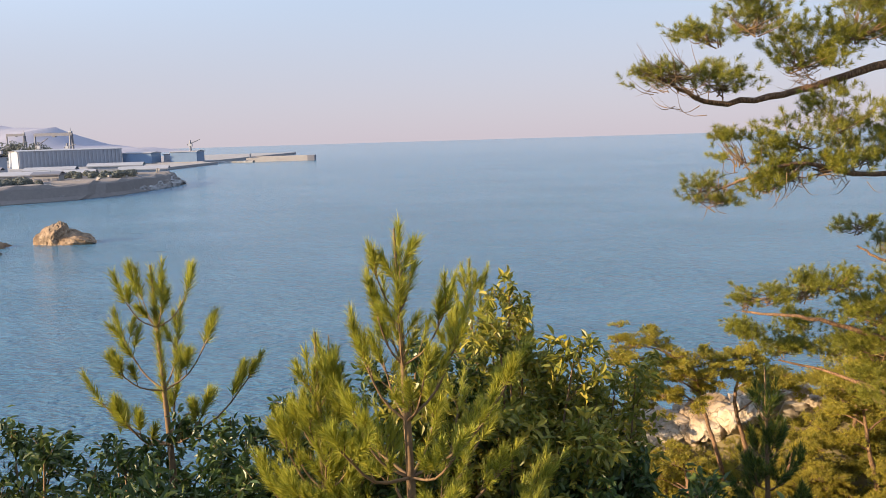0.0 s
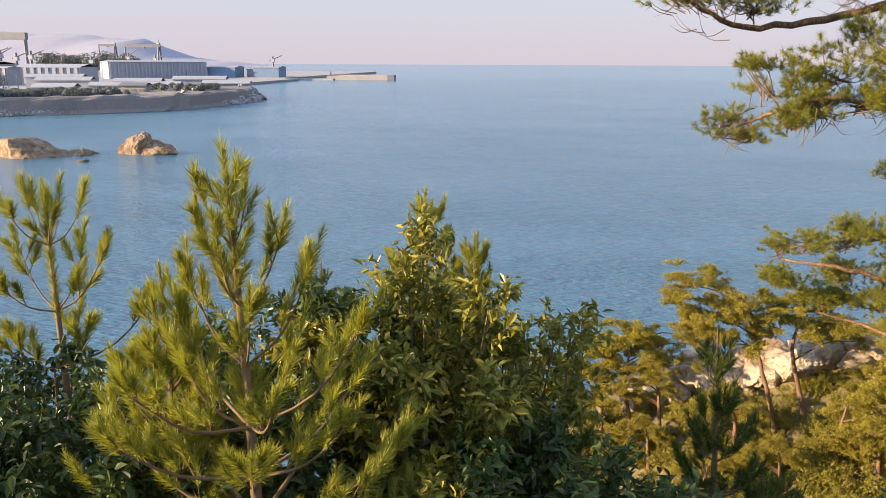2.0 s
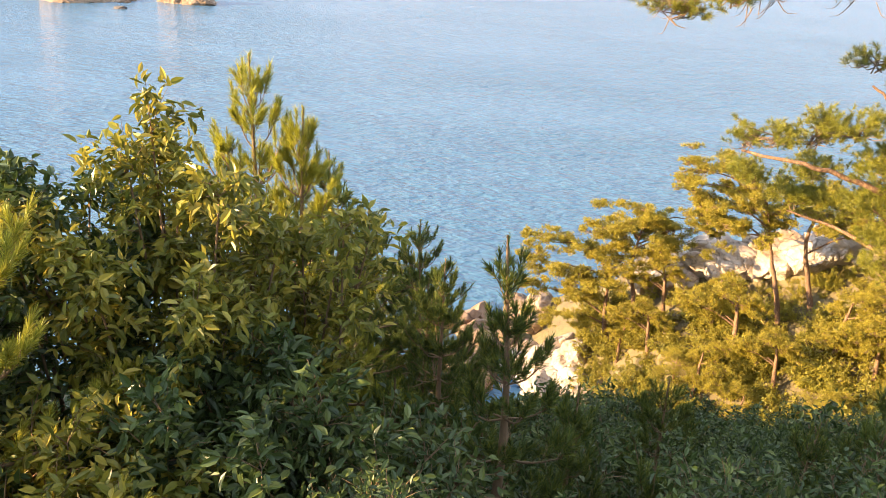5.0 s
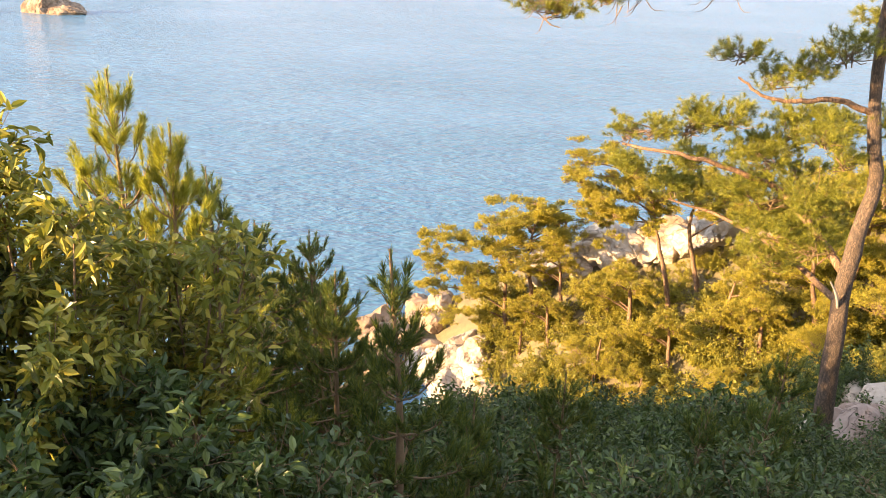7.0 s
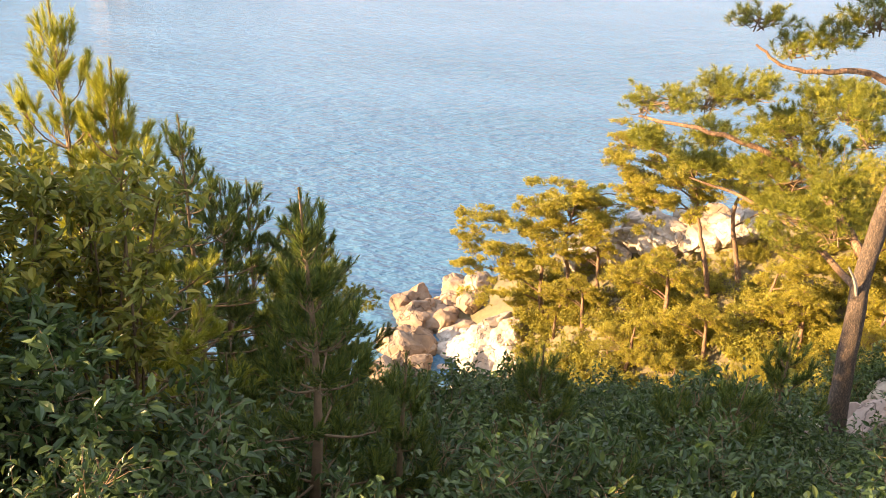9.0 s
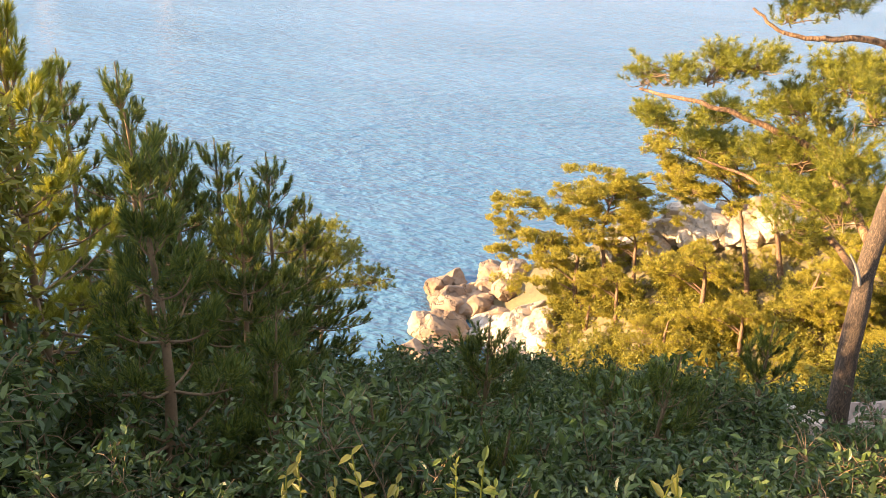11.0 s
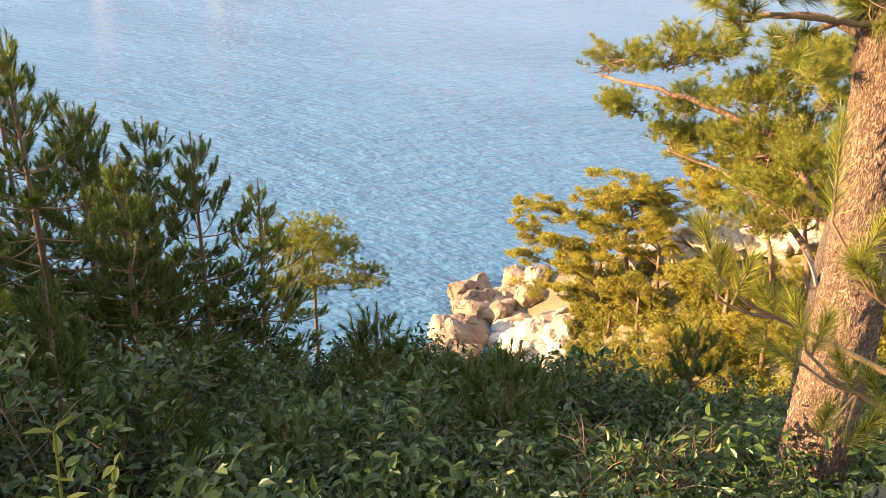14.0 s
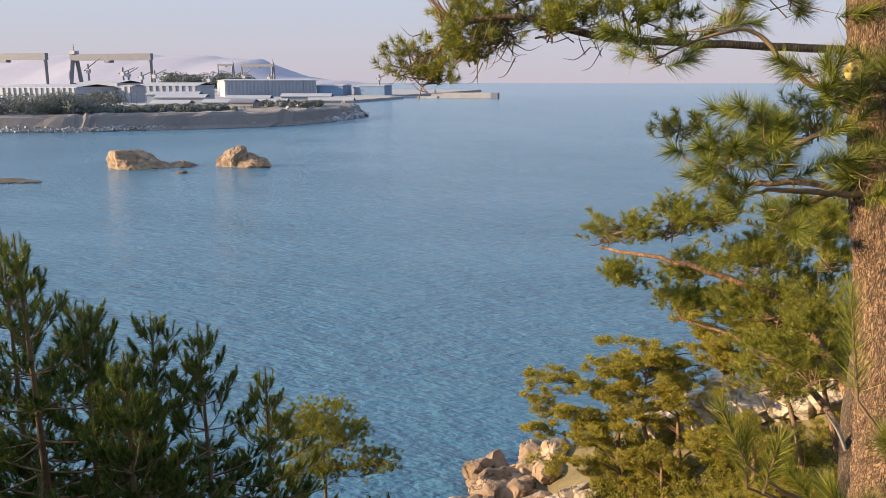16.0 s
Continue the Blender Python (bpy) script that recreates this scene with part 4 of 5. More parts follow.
crag_pine(310, 48.9, [(5.9, -23.6), (5.6, -21.8), (5.5, -19.4), (4.7, -17.3)], [(1.9, -16.9, 1.3), (4.2, -17.3, 1.5), (1.2, -18.7, 1.1), (3.3, -18.6, 1.6), (1.2, -20.4, 1.1), (3.8, -20.3, 1.5), (5.3, -19.0, 1.4), (3.0, -21.6, 1.3)])
crag_pine(311, 48.3, [(7.5, -22.2), (7.2, -20.2), (6.8, -17.9), (7.1, -15.5)], [(4.6, -15.3, 1.2), (6.6, -14.9, 1.6), (8.6, -15.1, 1.4), (6.5, -15.9, 1.8), (9.1, -16.0, 1.3), (7.8, -17.1, 1.4), (5.9, -17.6, 1.2), (10.3, -14.7, 1.1), (11.2, -15.3, 1.0)])
crag_pine(312, 44.5, [(14.8, -19.0), (14.3, -16.9), (13.7, -14.9), (13.0, -12.1)], [(9.2, -10.4, 1.1), (10.8, -10.4, 1.0), (8.9, -11.1, 1.0), (10.7, -11.4, 1.2), (10.2, -12.3, 1.3), (12.4, -11.3, 1.2), (12.2, -12.4, 1.4), (14.2, -12.1, 1.2), (13.2, -13.4, 1.2), (10.2, -13.2, 1.0), (11.6, -13.5, 1.0)])
crag_pine(313, 44.7, [(16.4, -18.0), (15.9, -16.2), (15.3, -13.8), (15.7, -11.7)], [(14.8, -11.3, 1.2), (16.6, -11.5, 1.2), (15.7, -12.4, 1.4), (17.6, -12.5, 1.3), (18.8, -13.5, 1.1)])
slim = crag_pine(314, 43.1, [(12.5, -20.6), (12.3, -18.8), (12.2, -17.6), (11.9, -16.3)], [(11.8, -16.1, 0.9), (10.6, -16.9, 0.9), (12.8, -17.2, 0.9), (11.3, -18.1, 1.0), (9.5, -17.9, 0.9)])
crag_pine(315, 39.5, [(21.1, -17.6), (20.6, -15.8), (20.2, -14.3), (19.7, -10.8)], [(19.1, -13.2, 1.3), (20.5, -12.2, 1.2), (18.5, -14.3, 1.3), (22.3, -13.0, 1.4), (18.7, -11.4, 1.2), (20.1, -10.2, 1.2), (22.4, -10.9, 1.3)])
for k, (x, y, s) in enumerate([(8.2, 45.6, 0.75), (10.4, 41.5, 0.7), (6.6, 46.8, 0.6), (14.2, 40.6, 0.75), (16.8, 41.2, 0.85), (12.2, 38.6, 0.6), (18.4, 39.4, 0.8), (15.4, 36.4, 0.6), (20.6, 36.8, 0.8), (9.0, 47.6, 0.8), (11.6, 46.4, 0.6), (17.6, 34.6, 0.6)]):
    place(slim, x, y, k * 2.1, s)
hp = [head_pine(301, 6.4, 2.5, 21.5, 43.5), head_pine(302, 5.0, 2.0, 23.6, 36.5)]
for k, (x, y, s) in enumerate([(23.5, 42, 1.1), (26, 41, 1.2), (29, 40, 1.2), (26.4, 35, 0.9), (28, 34, 1.0), (32, 38, 1.2), (24.5, 31, 0.8), (16, 37, 0.55), (19.4, 36, 0.6), (9.4, 42.2, 0.5)]):
    place(hp[k % 2], x, y, k * 1.7, s)
gold = [shrub((x, y, float(ground(x, y)) - 0.1), 1.7, 1.2, 320 + k, M_LEAFG, 900, 0.15, 0.08, "headland shrub with golden sunlight in its leaf colour", 8) for k, (x, y) in enumerate([(12, 41), (15, 36), (18, 33)])]
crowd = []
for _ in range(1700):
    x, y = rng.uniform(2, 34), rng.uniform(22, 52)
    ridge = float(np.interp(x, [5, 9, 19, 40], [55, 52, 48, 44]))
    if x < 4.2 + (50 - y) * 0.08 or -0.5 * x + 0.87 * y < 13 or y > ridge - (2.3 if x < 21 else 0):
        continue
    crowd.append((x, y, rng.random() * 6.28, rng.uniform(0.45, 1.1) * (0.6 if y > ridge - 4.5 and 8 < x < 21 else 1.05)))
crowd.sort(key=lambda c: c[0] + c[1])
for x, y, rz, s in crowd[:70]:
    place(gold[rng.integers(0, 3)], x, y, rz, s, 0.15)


thicket("undergrowth", [c.data for g in gold for c in g.children if c.name.startswith("foliage")], crowd[70:], M_LEAFG, "headland undergrowth with golden sunlight in its leaf colour", "undergrowth")

rp = [boulder("boulder", (x, y, float(ground(x, y))), (1.6 + 0.3 * k, 1.3, 1.1), 400 + k, M_ROCK, "pale weathered granite boulder on the shore", "boulder", 0.5, 4, 1.1, "shore boulders") for k, (x, y) in enumerate([(-1, 47), (1, 50), (2, 47), (10, 51), (15, 49)])]
tn = [boulder("boulder", (x, y, float(ground(x, y))), (1.9, 1.5, 1.0), 410 + k, M_ROCKT, "brown weathered sea boulder on the shore", "boulder", 0.5, 4, 1.1, "shore boulders") for k, (x, y) in enumerate([(-3, 52), (-2.5, 55), (-4, 56)])]
def lay(ob, x, y, s, rz, up=0.0):
    return copy_thing(ob, Matrix.LocRotScale((x, y, float(ground(x, y)) + up), Euler((rng.normal(0, 0.2), rng.normal(0, 0.2), rz)), (s, s, s * rng.uniform(0.8, 1.3))))
for _ in range(46):
    x, y = rng.uniform(-1.0, 4.6), rng.uniform(44.5, 51.5)
    lay(rp[rng.integers(0, 5)], x, y, rng.uniform(0.7, 1.9), rng.random() * 6.28)
for _ in range(44):
    x = rng.uniform(-4.6, 1.5)
    y = rng.uniform(45, 57) if x < -1.5 else rng.uniform(51.5, 57.5)
    lay(tn[rng.integers(0, 3)], x, y, rng.uniform(0.7, 1.6), rng.random() * 6.28, max(float(SEA - ground(x, y)), 0) + rng.uniform(-0.1, 0.7))
for _ in range(58):
    x = rng.uniform(8, 21)
    lay(rp[rng.integers(0, 5)], x, float(np.interp(x, [5, 9, 19], [55, 52, 48])) + rng.uniform(-2.0, 0.2), rng.uniform(0.7, 1.3), rng.random() * 6.28, 0.5)
for _ in range(10):
    lay(rp[rng.integers(0, 5)], rng.uniform(9.5, 14), rng.uniform(15.5, 20), rng.uniform(0.5, 1.0), rng.random() * 6.28, 0.2)

for x, y, w, d, h, k in ((8.75, 14.4, 1.0, 0.8, 0.6, 0), (9.0, 13.7, 0.7, 0.6, 0.45, 1), (10.2, 14.4, 0.9, 0.8, 1.2, 2), (10.1, 15.2, 0.8, 0.7, 1.6, 3), (10.8, 15.0, 1.1, 0.9, 1.3, 4), (11.4, 16.5, 1.2, 1.0, 1.1, 5)):
    boulder("boulder", (x, y, float(ground(x, y)) + 0.1), (w, d, h), 420 + k, M_PINK, "square pinkish granite boulder on the slope", "boulder", 0.3, 4, 0.5, "slope boulders")

# ---- islets ----
tan = "tan rocky islet with steep cracked sides in the sea"
boulder("islet", (-150.5, 224, SEA - 1.0), (24, 14, 11.5), 501, M_ROCKT, tan, "islet", 0.8, 5, 1.0)
boulder("islet", (-138, 231, SEA - 1.5), (11, 8, 7), 502, M_ROCKT, tan, "islet", 0.8, 5, 1.0)
boulder("islet", (-123, 236, SEA - 1.0), (10, 8, 13.5), 503, M_ROCKT, tan, "islet", 0.8, 5, 1.0)
boulder("islet", (-117, 237, SEA - 1.0), (15, 9, 9), 504, M_ROCKT, tan, "islet", 0.8, 5, 1.0)
boulder("sea_rock", (-128, 214, SEA - 0.2), (4.5, 3, 1.8), 505, M_WET, "small dark rock awash in the sea", "rock", 0.8, 4, 1.0)
boulder("sea_rock", (-162, 184, SEA - 0.3), (22, 7, 2.6), 506, M_WET, "long low dark reef in the sea", "rock", 0.9, 5, 1.0)
boulder("sea_rock", (-330, 330, SEA - 0.3), (24, 9, 3), 507, M_WET, "long low dark reef in the sea", "rock", 0.9, 5, 1.0)

# ---- weeds at the edge of the path ----
def weed(x, y, top, seed, mat, label, leaf=0.1):
    r = np.random.default_rng(seed)
    z = float(ground(x, y)) - 0.02
    e = thing("weed", (x, y, z), label, "plant", "weeds beside the path")
    h = top - z
    P, D = [], []
    for k in range(4):
        off = r.normal(0, 0.07, 2) * (k > 0)
        hh = h * (1 if k == 0 else r.uniform(0.7, 0.95))
        line = spline([(off[0] * 0.3, off[1] * 0.3, 0), (off[0], off[1], hh * 0.6), (off[0] * 1.6 + r.normal(0, 0.03), off[1] * 1.6, hh)], 16)
        part("stem", mesh("stem", *tube(line, [0.005, 0.002], 5), M_LEAFY, True), e)
        for q in range(4, 16):
            for s in range(2):
                az = q * 2.4 + s * 3.1 + r.normal(0, 0.3)
                P.append(line[q]); D.append([math.cos(az), math.sin(az), r.uniform(0.1, 0.9)])
    N = unit(np.array([0, 0, 1.0]) + r.normal(0, 0.4, (len(P), 3)))
    v, f = leaf_set(P, D, N, leaf, leaf * 0.4, r, True)
    part("foliage", mesh("foliage", v, f, mat), e)


for k, (x, y, z) in enumerate([(5.83, 4.6, -0.38), (5.41, 4.62, -0.54), (5.16, 4.6, -0.66), (5.0, 4.6, -0.47), (4.58, 4.38, -0.42), (4.7, 4.35, -0.4), (4.84, 4.35, -0.36), (5.33, 4.36, -0.24), (5.46, 4.36, -0.23)]):
    weed(x, y, z - 0.05, 700 + k, M_WEED if k > 3 else M_LEAFY, "leafy weed with pointed yellow-green leaves" if k > 3 else "leafy weed with pointed green leaves", 0.04)

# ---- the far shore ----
# Sea haze is put into these far-shore colours: paled, shifted towards lilac.
M_HALL = plain("hazed_metal_cladding", (0.29, 0.31, 0.36), (0.35, 0.37, 0.42), 0.05, 0.6)
M_BLUE = plain("hazed_blue_cladding", (0.13, 0.2, 0.33), (0.17, 0.26, 0.38), 0.08, 0.6)
M_STEEL = plain("hazed_grey_paint", (0.13, 0.135, 0.17), (0.17, 0.175, 0.21), 0.1, 0.6)
M_CONC = plain("hazed_concrete", (0.27, 0.25, 0.25), (0.37, 0.35, 0.34), 0.1, 0.85)
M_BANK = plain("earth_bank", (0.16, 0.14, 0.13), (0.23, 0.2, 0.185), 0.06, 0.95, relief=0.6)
M_HILL = plain("hazed_wooded_hill", (0.33, 0.32, 0.38), (0.37, 0.355, 0.42), 0.004, 1.0)
M_ROOF = plain("hazed_roof", (0.3, 0.3, 0.33), (0.38, 0.38, 0.4), 0.1, 0.6)


def box(v0, v1):
    (a, b, c), (d, e, f) = v0, v1
    v = np.array([(a, b, c), (d, b, c), (d, e, c), (a, e, c), (a, b, f), (d, b, f), (d, e, f), (a, e, f)], float)
    return v, np.array([(0, 3, 2, 1), (4, 5, 6, 7), (0, 1, 5, 4), (1, 2, 6, 5), (2, 3, 7, 6), (3, 0, 4, 7)])


def hall(name, p, q, depth, z0, z1, mat, label, ridge=0.0, ribs=0, roofm=None, doors=0):
    """A long shed between two ground points, its front towards the sea, with ribs and a low roof."""
    p, q = np.array(p, float), np.array(q, float)
    w = np.linalg.norm(q - p)
    e = thing(name, (*p, z0), label, "building")
    e.rotation_euler = (0, 0, math.atan2(q[1] - p[1], q[0] - p[0]))
    h = z1 - z0
    part("wall", mesh("wall", *box((0, 0, 0), (w, depth, h)), mat), e)
    v, f = [], []
    r = np.array([(-1, -1, h), (w + 1, -1, h), (w + 1, depth / 2, h + ridge), (-1, depth / 2, h + ridge), (w + 1, depth + 1, h), (-1, depth + 1, h),
                  (-1, -1, h - 0.8), (w + 1, -1, h - 0.8), (w + 1, depth + 1, h - 0.8), (-1, depth + 1, h - 0.8)], float)
    part("roof", mesh("roof", r, [(0, 1, 2, 3), (3, 2, 4, 5), (0, 6, 7, 1), (5, 4, 8, 9), (1, 7, 8, 4), (0, 5, 9, 6)], roofm or M_ROOF), e)
    for k in range(ribs):
        x = w * (k + 0.5) / ribs
        part("rib", mesh("rib", *box((x - w / ribs * 0.22, -1.2, 0), (x + w / ribs * 0.22, -0.05, h - 1)), mat), e)
    for k in range(doors):
        x = w * (k + 0.5) / doors
        part("door", mesh("door", *box((x - w / doors * 0.3, -0.3, 0), (x + w / doors * 0.3, -0.05, h * 0.55)), M_STEEL), e)
    return e


def gantry(p, q, z0, z1, beam, label):
    """A shipyard gantry crane: a deep girder on a stiff two-legged tower and a hinged leg."""
    p, q = np.array(p, float), np.array(q, float)
    w = np.linalg.norm(q - p)
    e = thing("gantry_crane", (*p, z0), label, "crane")
    e.rotation_euler = (0, 0, math.atan2(q[1] - p[1], q[0] - p[0]))
    h = z1 - z0
    t = beam * 0.35
    part("girder", mesh("girder", *box((-w * 0.04, -t, h - beam), (w * 1.02, t, h)), M_STEEL), e)
    for s in (-1, 1):
        part("leg", mesh("leg", *tube([(0, s * beam * 1.6, 0), (0, s * beam * 0.5, h - beam)], [t * 0.8, t * 1.1], 6), M_STEEL), e)
    part("leg", mesh("leg", *tube([(w, 0, 0), (w, 0, h - beam)], [t * 0.6, t * 0.8], 6), M_STEEL), e)
    part("crossbar", mesh("crossbar", *box((-t * 0.5, -beam * 1.2, h * 0.25), (t * 0.5, beam * 1.2, h * 0.25 + beam * 0.4)), M_STEEL), e)
    part("trolley", mesh("trolley", *box((w * 0.42, -t * 1.4, h - beam * 1.35), (w * 0.5, t * 1.4, h - beam)), M_STEEL), e)
    part("cabin", mesh("cabin", *box((-t, -t * 1.5, h), (t * 1.5, t * 1.5, h + beam * 0.5)), M_HALL), e)
    part("mast", mesh("mast", *tube([(0, 0, h), (0, 0, h + beam * 1.5)], [t * 0.3, t * 0.15], 5), M_STEEL), e)
    return e


# low wooded peninsula: an earth bank with a stony foot
def spit(name, line, height, width, mat, label, category, foot=3.0):
    p = spline(line, 60)
    d = unit(np.gradient(p, axis=0))
    nrm = np.stack([-d[:, 1], d[:, 0]], 1)
    r = np.random.default_rng(3)
    prof = [(-1.0, -3.0), (0.0, 0.3), (foot, 2.0), (foot * 2.2, height * 0.85), (foot * 3, height), (width * 0.6, height), (width, height * 0.8), (width + 6, -3.0)]
    v = np.array([[(*(p[k] + nrm[k] * (o + r.normal(0, 0.5))), SEA + z * (1 + r.normal(0, 0.05))) for o, z in prof] for k in range(60)])
    i, j = np.meshgrid(np.arange(59), np.arange(len(prof) - 1), indexing="ij")
    m = len(prof)
    f = np.stack([i * m + j, (i + 1) * m + j, (i + 1) * m + j + 1, i * m + j + 1], -1).reshape(-1, 4)
    return tagged(new(name, mesh(name, v, f, mat)), label, category, kind="structure")


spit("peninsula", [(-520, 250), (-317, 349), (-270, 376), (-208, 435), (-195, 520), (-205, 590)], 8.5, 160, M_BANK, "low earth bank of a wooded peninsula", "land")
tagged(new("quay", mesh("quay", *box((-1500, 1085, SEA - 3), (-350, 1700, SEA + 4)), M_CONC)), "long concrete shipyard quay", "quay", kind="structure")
tagged(new("shipyard_ground", mesh("shipyard_ground", *box((-1500, 560, SEA - 3), (-330, 1084, SEA + 3)), M_CONC)), "flat haze-paled shipyard ground behind the peninsula", "ground", kind="structure")
bw = thing("breakwater", (-307, 1142, SEA), "haze-paled concrete breakwater with a raised end in the sea", "breakwater")
part("wall", mesh("wall", *box((0, 0, -3), (96, 10, 6.0)), M_CONC), bw)
part("parapet", mesh("parapet", *box((2, 6, 6.0), (94, 8, 7.5)), M_CONC), bw)
part("end_block", mesh("end_block", *box((88, -2, -3), (98, 12, 7.5)), M_STEEL), bw)
part("beacon", mesh("beacon", *tube([(5, 5, 6), (5, 5, 12)], [1.2, 0.8], 8), M_CONC), bw)
low = thing("breakwater", (-352, 1120, SEA), "low dark rubble breakwater in the sea", "breakwater")
part("wall", mesh("wall", *box((0, 0, -3), (60, 12, 2.5)), M_RUBBLE), low)
hall("warehouse", (-556, 1000), (-458, 1080), 60, SEA + 3, -2, M_HALL, "long haze-paled ribbed shipyard hall", 1.5, 26)
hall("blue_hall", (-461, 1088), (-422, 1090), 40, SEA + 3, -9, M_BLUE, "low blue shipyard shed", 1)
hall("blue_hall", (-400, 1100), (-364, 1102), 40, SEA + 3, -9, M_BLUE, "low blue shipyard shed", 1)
hall("blue_hall", (-420, 1130), (-402, 1130), 30, SEA + 3, -12, M_HALL, "low haze-paled shipyard shed", 1)
hall("warehouse", (-642, 700), (-550, 700), 60, SEA + 3, -8, M_HALL, "wide haze-paled grey shipyard hall", 2.5, 14)
hall("warehouse", (-668, 850), (-613, 850), 50, SEA + 3, -5, M_HALL, "tall haze-paled grey shipyard hall", 3)
hall("warehouse", (-549, 800), (-479, 805), 40, SEA + 3, -7, M_HALL, "haze-paled shipyard hall with ribbed walls", 3, 9)
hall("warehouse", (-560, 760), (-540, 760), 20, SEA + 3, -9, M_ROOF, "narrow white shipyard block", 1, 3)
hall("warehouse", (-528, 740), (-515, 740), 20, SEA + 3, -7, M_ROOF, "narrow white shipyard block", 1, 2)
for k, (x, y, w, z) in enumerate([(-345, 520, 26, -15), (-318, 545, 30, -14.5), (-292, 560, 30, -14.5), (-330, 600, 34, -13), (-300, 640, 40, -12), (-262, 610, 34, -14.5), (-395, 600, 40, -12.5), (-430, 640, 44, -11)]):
    hall("shed", (x, y), (x + w, y + w * 0.25), 14, SEA + 2, z - 2.2, M_HALL if k % 2 else M_ROOF, "low shed with a haze-paled metal roof", 2.2, 0)
hall("house", (-259, 480), (-244, 482), 9, SEA + 7, -14.2, M_CONC, "small cream house on the bank", 1.4, 0, M_STEEL, 3)
gantry((-789, 1000), (-667, 1000), SEA + 3, 34, 9, "large shipyard gantry crane with a deep girder")
gantry((-915, 950), (-795, 950), SEA + 3, 34, 9, "large shipyard gantry crane with a deep girder")
gantry((-632, 1300), (-691, 1300), SEA + 3, 25, 5, "slender shipyard gantry crane")
gantry((-763, 1400), (-794, 1400), SEA + 3, 27, 4, "slender shipyard gantry crane")
rng = np.random.default_rng(77)
for x, y, top in ((-760, 990, 20), (-700, 995, 12), (-640, 900, 14), (-600, 880, 8), (-575, 870, 10), (-520, 900, 4), (-660, 1250, 10), (-620, 1260, 8), (-376, 1115, 6)):
    e = thing("jib_crane", (x, y, SEA + 3), "thin lattice jib crane in the shipyard", "crane")
    h = top - SEA - 3
    part("mast", mesh("mast", *tube([(0, 0, 0), (0, 0, h)], [1.6, 1.2], 6), M_STEEL), e)
    part("jib", mesh("jib", *tube([(-h * 0.15, 0, h * 0.8), (h * 0.45, 0, h * rng.uniform(0.9, 1.25))], [1.1, 0.6], 6), M_STEEL), e)
    part("cabin", mesh("cabin", *box((-2.5, -2, h * 0.72), (2.5, 2, h * 0.85)), M_HALL), e)
for x, y in ((-318, 420), (-372, 395), (-300, 440), (-410, 380)):
    e = thing("lamp_post", (x, y, SEA + 8), "tall grey lamp post on the bank", "lamp post")
    part("pole", mesh("pole", *tube([(0, 0, 0), (0, 0, 11)], [0.28, 0.18], 6), M_STEEL), e)
    part("lamp_head", mesh("lamp_head", *box((-0.3, -0.6, 10.8), (0.3, 0.6, 11.2)), M_STEEL), e)


def woods(name, spots, height, mat, label, leaf=1.1, per=150):
    """Far woods: rounded uneven crowns of leaf clumps standing close together, as one mesh."""
    P, N = [], []
    for x, y, z, s in spots:
        d = unit(rng.normal(0, 1, (per, 3)) + [0, 0, 0.35])
        r = height * 0.42 * s * rng.uniform(0.75, 1.05, per)
        P.append(np.array([x, y, z + height * 0.5 * s]) + d * r[:, None] * [1.15, 1.15, 1.0])
        N.append(d)
    P, N = np.vstack(P), np.vstack(N)
    D = unit(np.cross(N, rng.normal(0, 1, N.shape)))
    v, f = leaf_set(P, D, N, leaf, leaf * 0.8, rng)
    return tagged(new(name, mesh(name, v, f, mat)), label, "woods", kind="stuff")


# Dark woods lightened to grey-green: the haze is in the leaf colour.
M_FARLEAF = foliage("hazed_leaves", (0.13, 0.145, 0.14), (0.16, 0.175, 0.16), (0.2, 0.21, 0.18), 0.7, 0.2, 0.05)
spots = []
line = spline([(-480, 285), (-317, 362), (-285, 385), (-262, 405), (-232, 432)], 200)
for p in line:
    for _ in range(2):
        back = rng.uniform(2, 46)
        spots.append((p[0] - back * 0.55 + rng.normal(0, 3), p[1] + back * 0.8, SEA + 7, rng.uniform(0.55, 1.25) * (1.3 if p[0] < -290 else 0.55)))
spots += [(rng.normal(-322, 9), rng.normal(432, 6), SEA + 8, rng.uniform(1.2, 1.7)) for _ in range(14)]
spots += [(rng.uniform(-262, -215), rng.uniform(500, 545), SEA + 7.5, rng.uniform(0.4, 0.65)) for _ in range(40)]
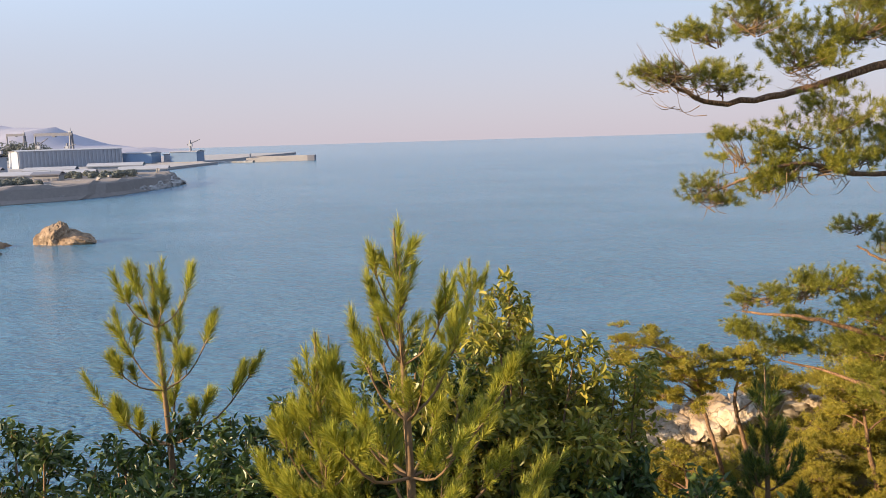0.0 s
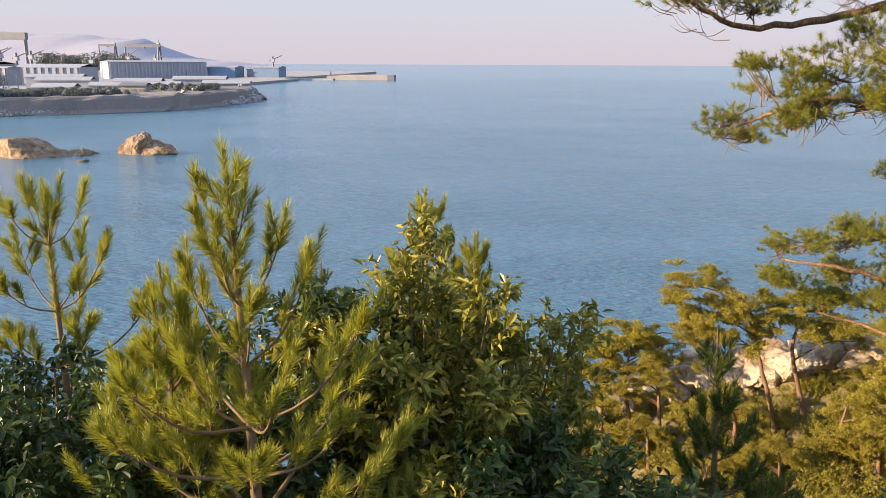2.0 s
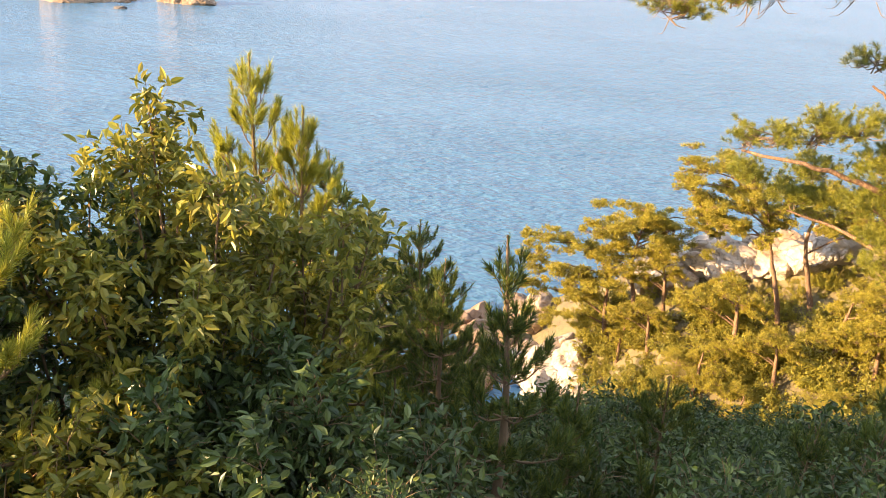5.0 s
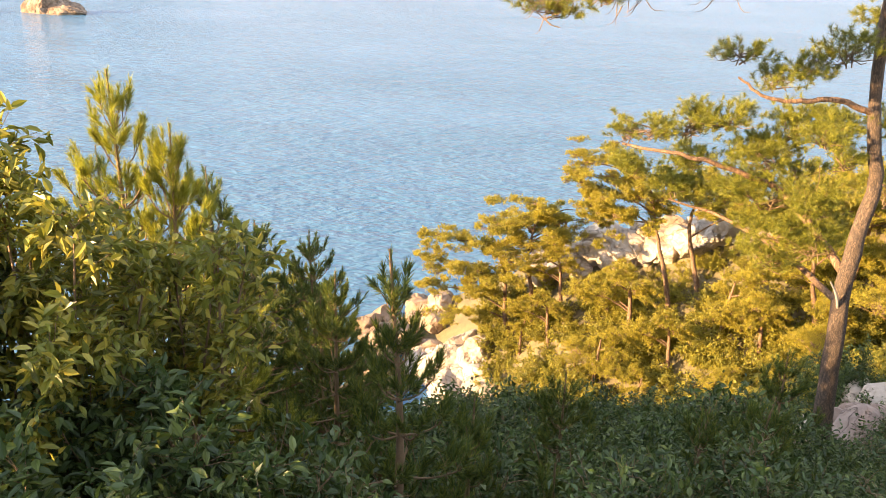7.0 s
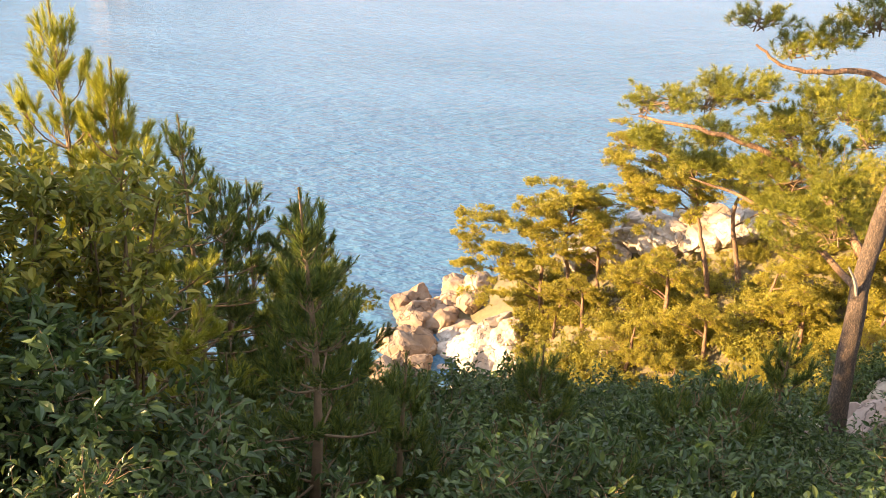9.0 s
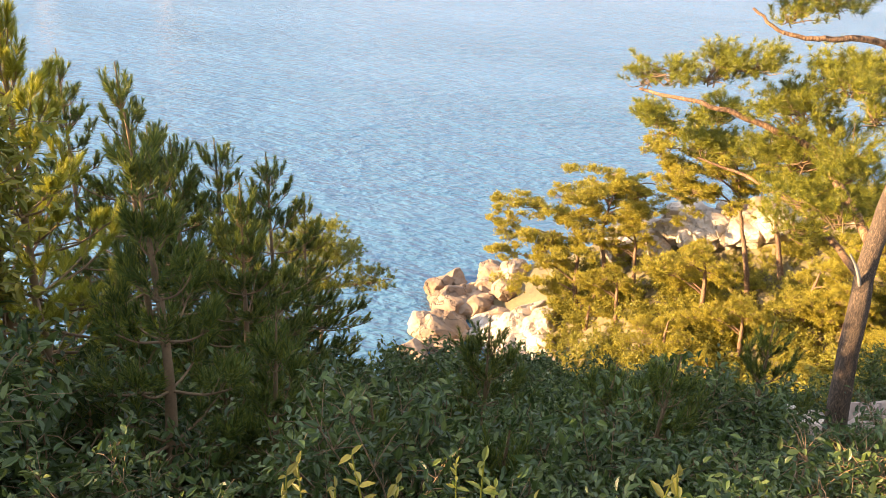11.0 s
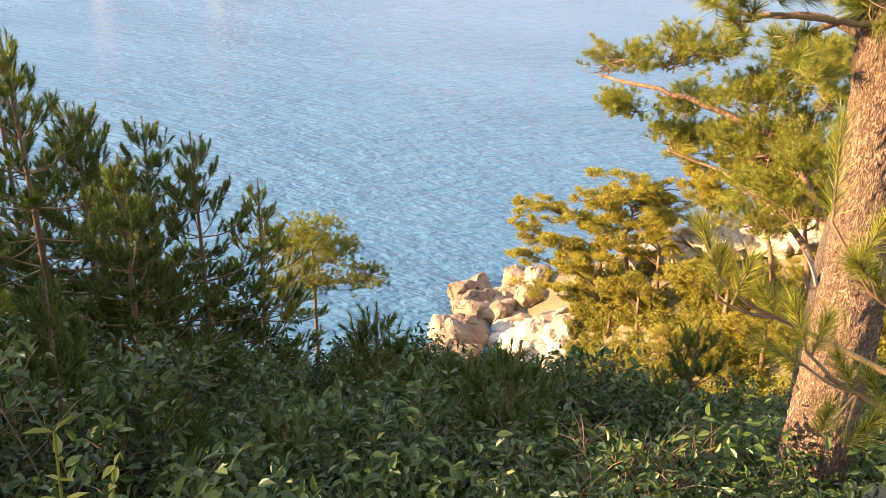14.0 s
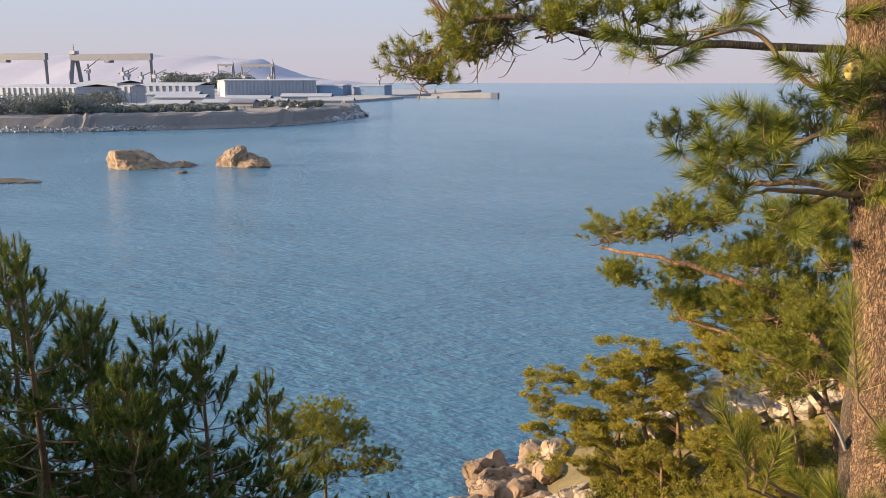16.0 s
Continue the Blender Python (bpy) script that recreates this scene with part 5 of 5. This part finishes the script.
woods("woods", spots, 9.0, M_FARLEAF, "trees along the top of the bank, haze in their grey-green colour")
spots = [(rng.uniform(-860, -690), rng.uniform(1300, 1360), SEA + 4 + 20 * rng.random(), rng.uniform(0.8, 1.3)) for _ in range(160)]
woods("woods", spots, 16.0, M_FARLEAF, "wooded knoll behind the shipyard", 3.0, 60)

# rip-rap round the tip of the peninsula and stones along its foot
v0, f0 = box((-0.5, -0.5, -0.4), (0.5, 0.5, 0.4))
vs, fs, o = [], [], 0
for path, count, size, spread in (([(-216, 428), (-204, 470), (-196, 520), (-200, 575)], 900, 2.4, 7), ([(-330, 343), (-270, 376), (-216, 428)], 700, 1.3, 3)):
    p = spline(path, 120)
    for _ in range(count):
        c = p[rng.integers(0, 120)]
        off = abs(rng.normal(0, spread))
        m = np.array(Euler(rng.random(3) * 3).to_matrix())
        vs.append((v0 + rng.normal(0, 0.12, v0.shape)) @ m.T * size * rng.uniform(0.5, 1.2) + [c[0] - off * 0.9 + rng.normal(0, 1), c[1] + off * 0.3, SEA + 0.4 + off * 0.42])
        fs.append(f0 + o)
        o += 8
tagged(new("riprap", mesh("riprap", np.vstack(vs), np.vstack(fs), M_RUBBLE)), "heap of pale grey blocks along the waterline", "rocks", kind="stuff")

# The hills' pale lilac colour stands in for the haze before them.
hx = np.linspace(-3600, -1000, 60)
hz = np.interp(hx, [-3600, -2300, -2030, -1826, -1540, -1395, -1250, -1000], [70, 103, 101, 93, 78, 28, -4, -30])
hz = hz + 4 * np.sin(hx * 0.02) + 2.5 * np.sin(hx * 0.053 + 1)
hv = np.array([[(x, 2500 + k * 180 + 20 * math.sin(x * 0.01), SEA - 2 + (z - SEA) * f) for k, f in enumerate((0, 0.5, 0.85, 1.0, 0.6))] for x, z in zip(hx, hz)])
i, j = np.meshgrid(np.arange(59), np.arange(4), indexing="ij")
tagged(new("backdrop", mesh("backdrop", hv, np.stack([i * 5 + j, (i + 1) * 5 + j, (i + 1) * 5 + j + 1, i * 5 + j + 1], -1).reshape(-1, 4), M_HILL, True)), "wooded hills behind the shipyard, haze in their pale blue colour", "hills", kind="structure")
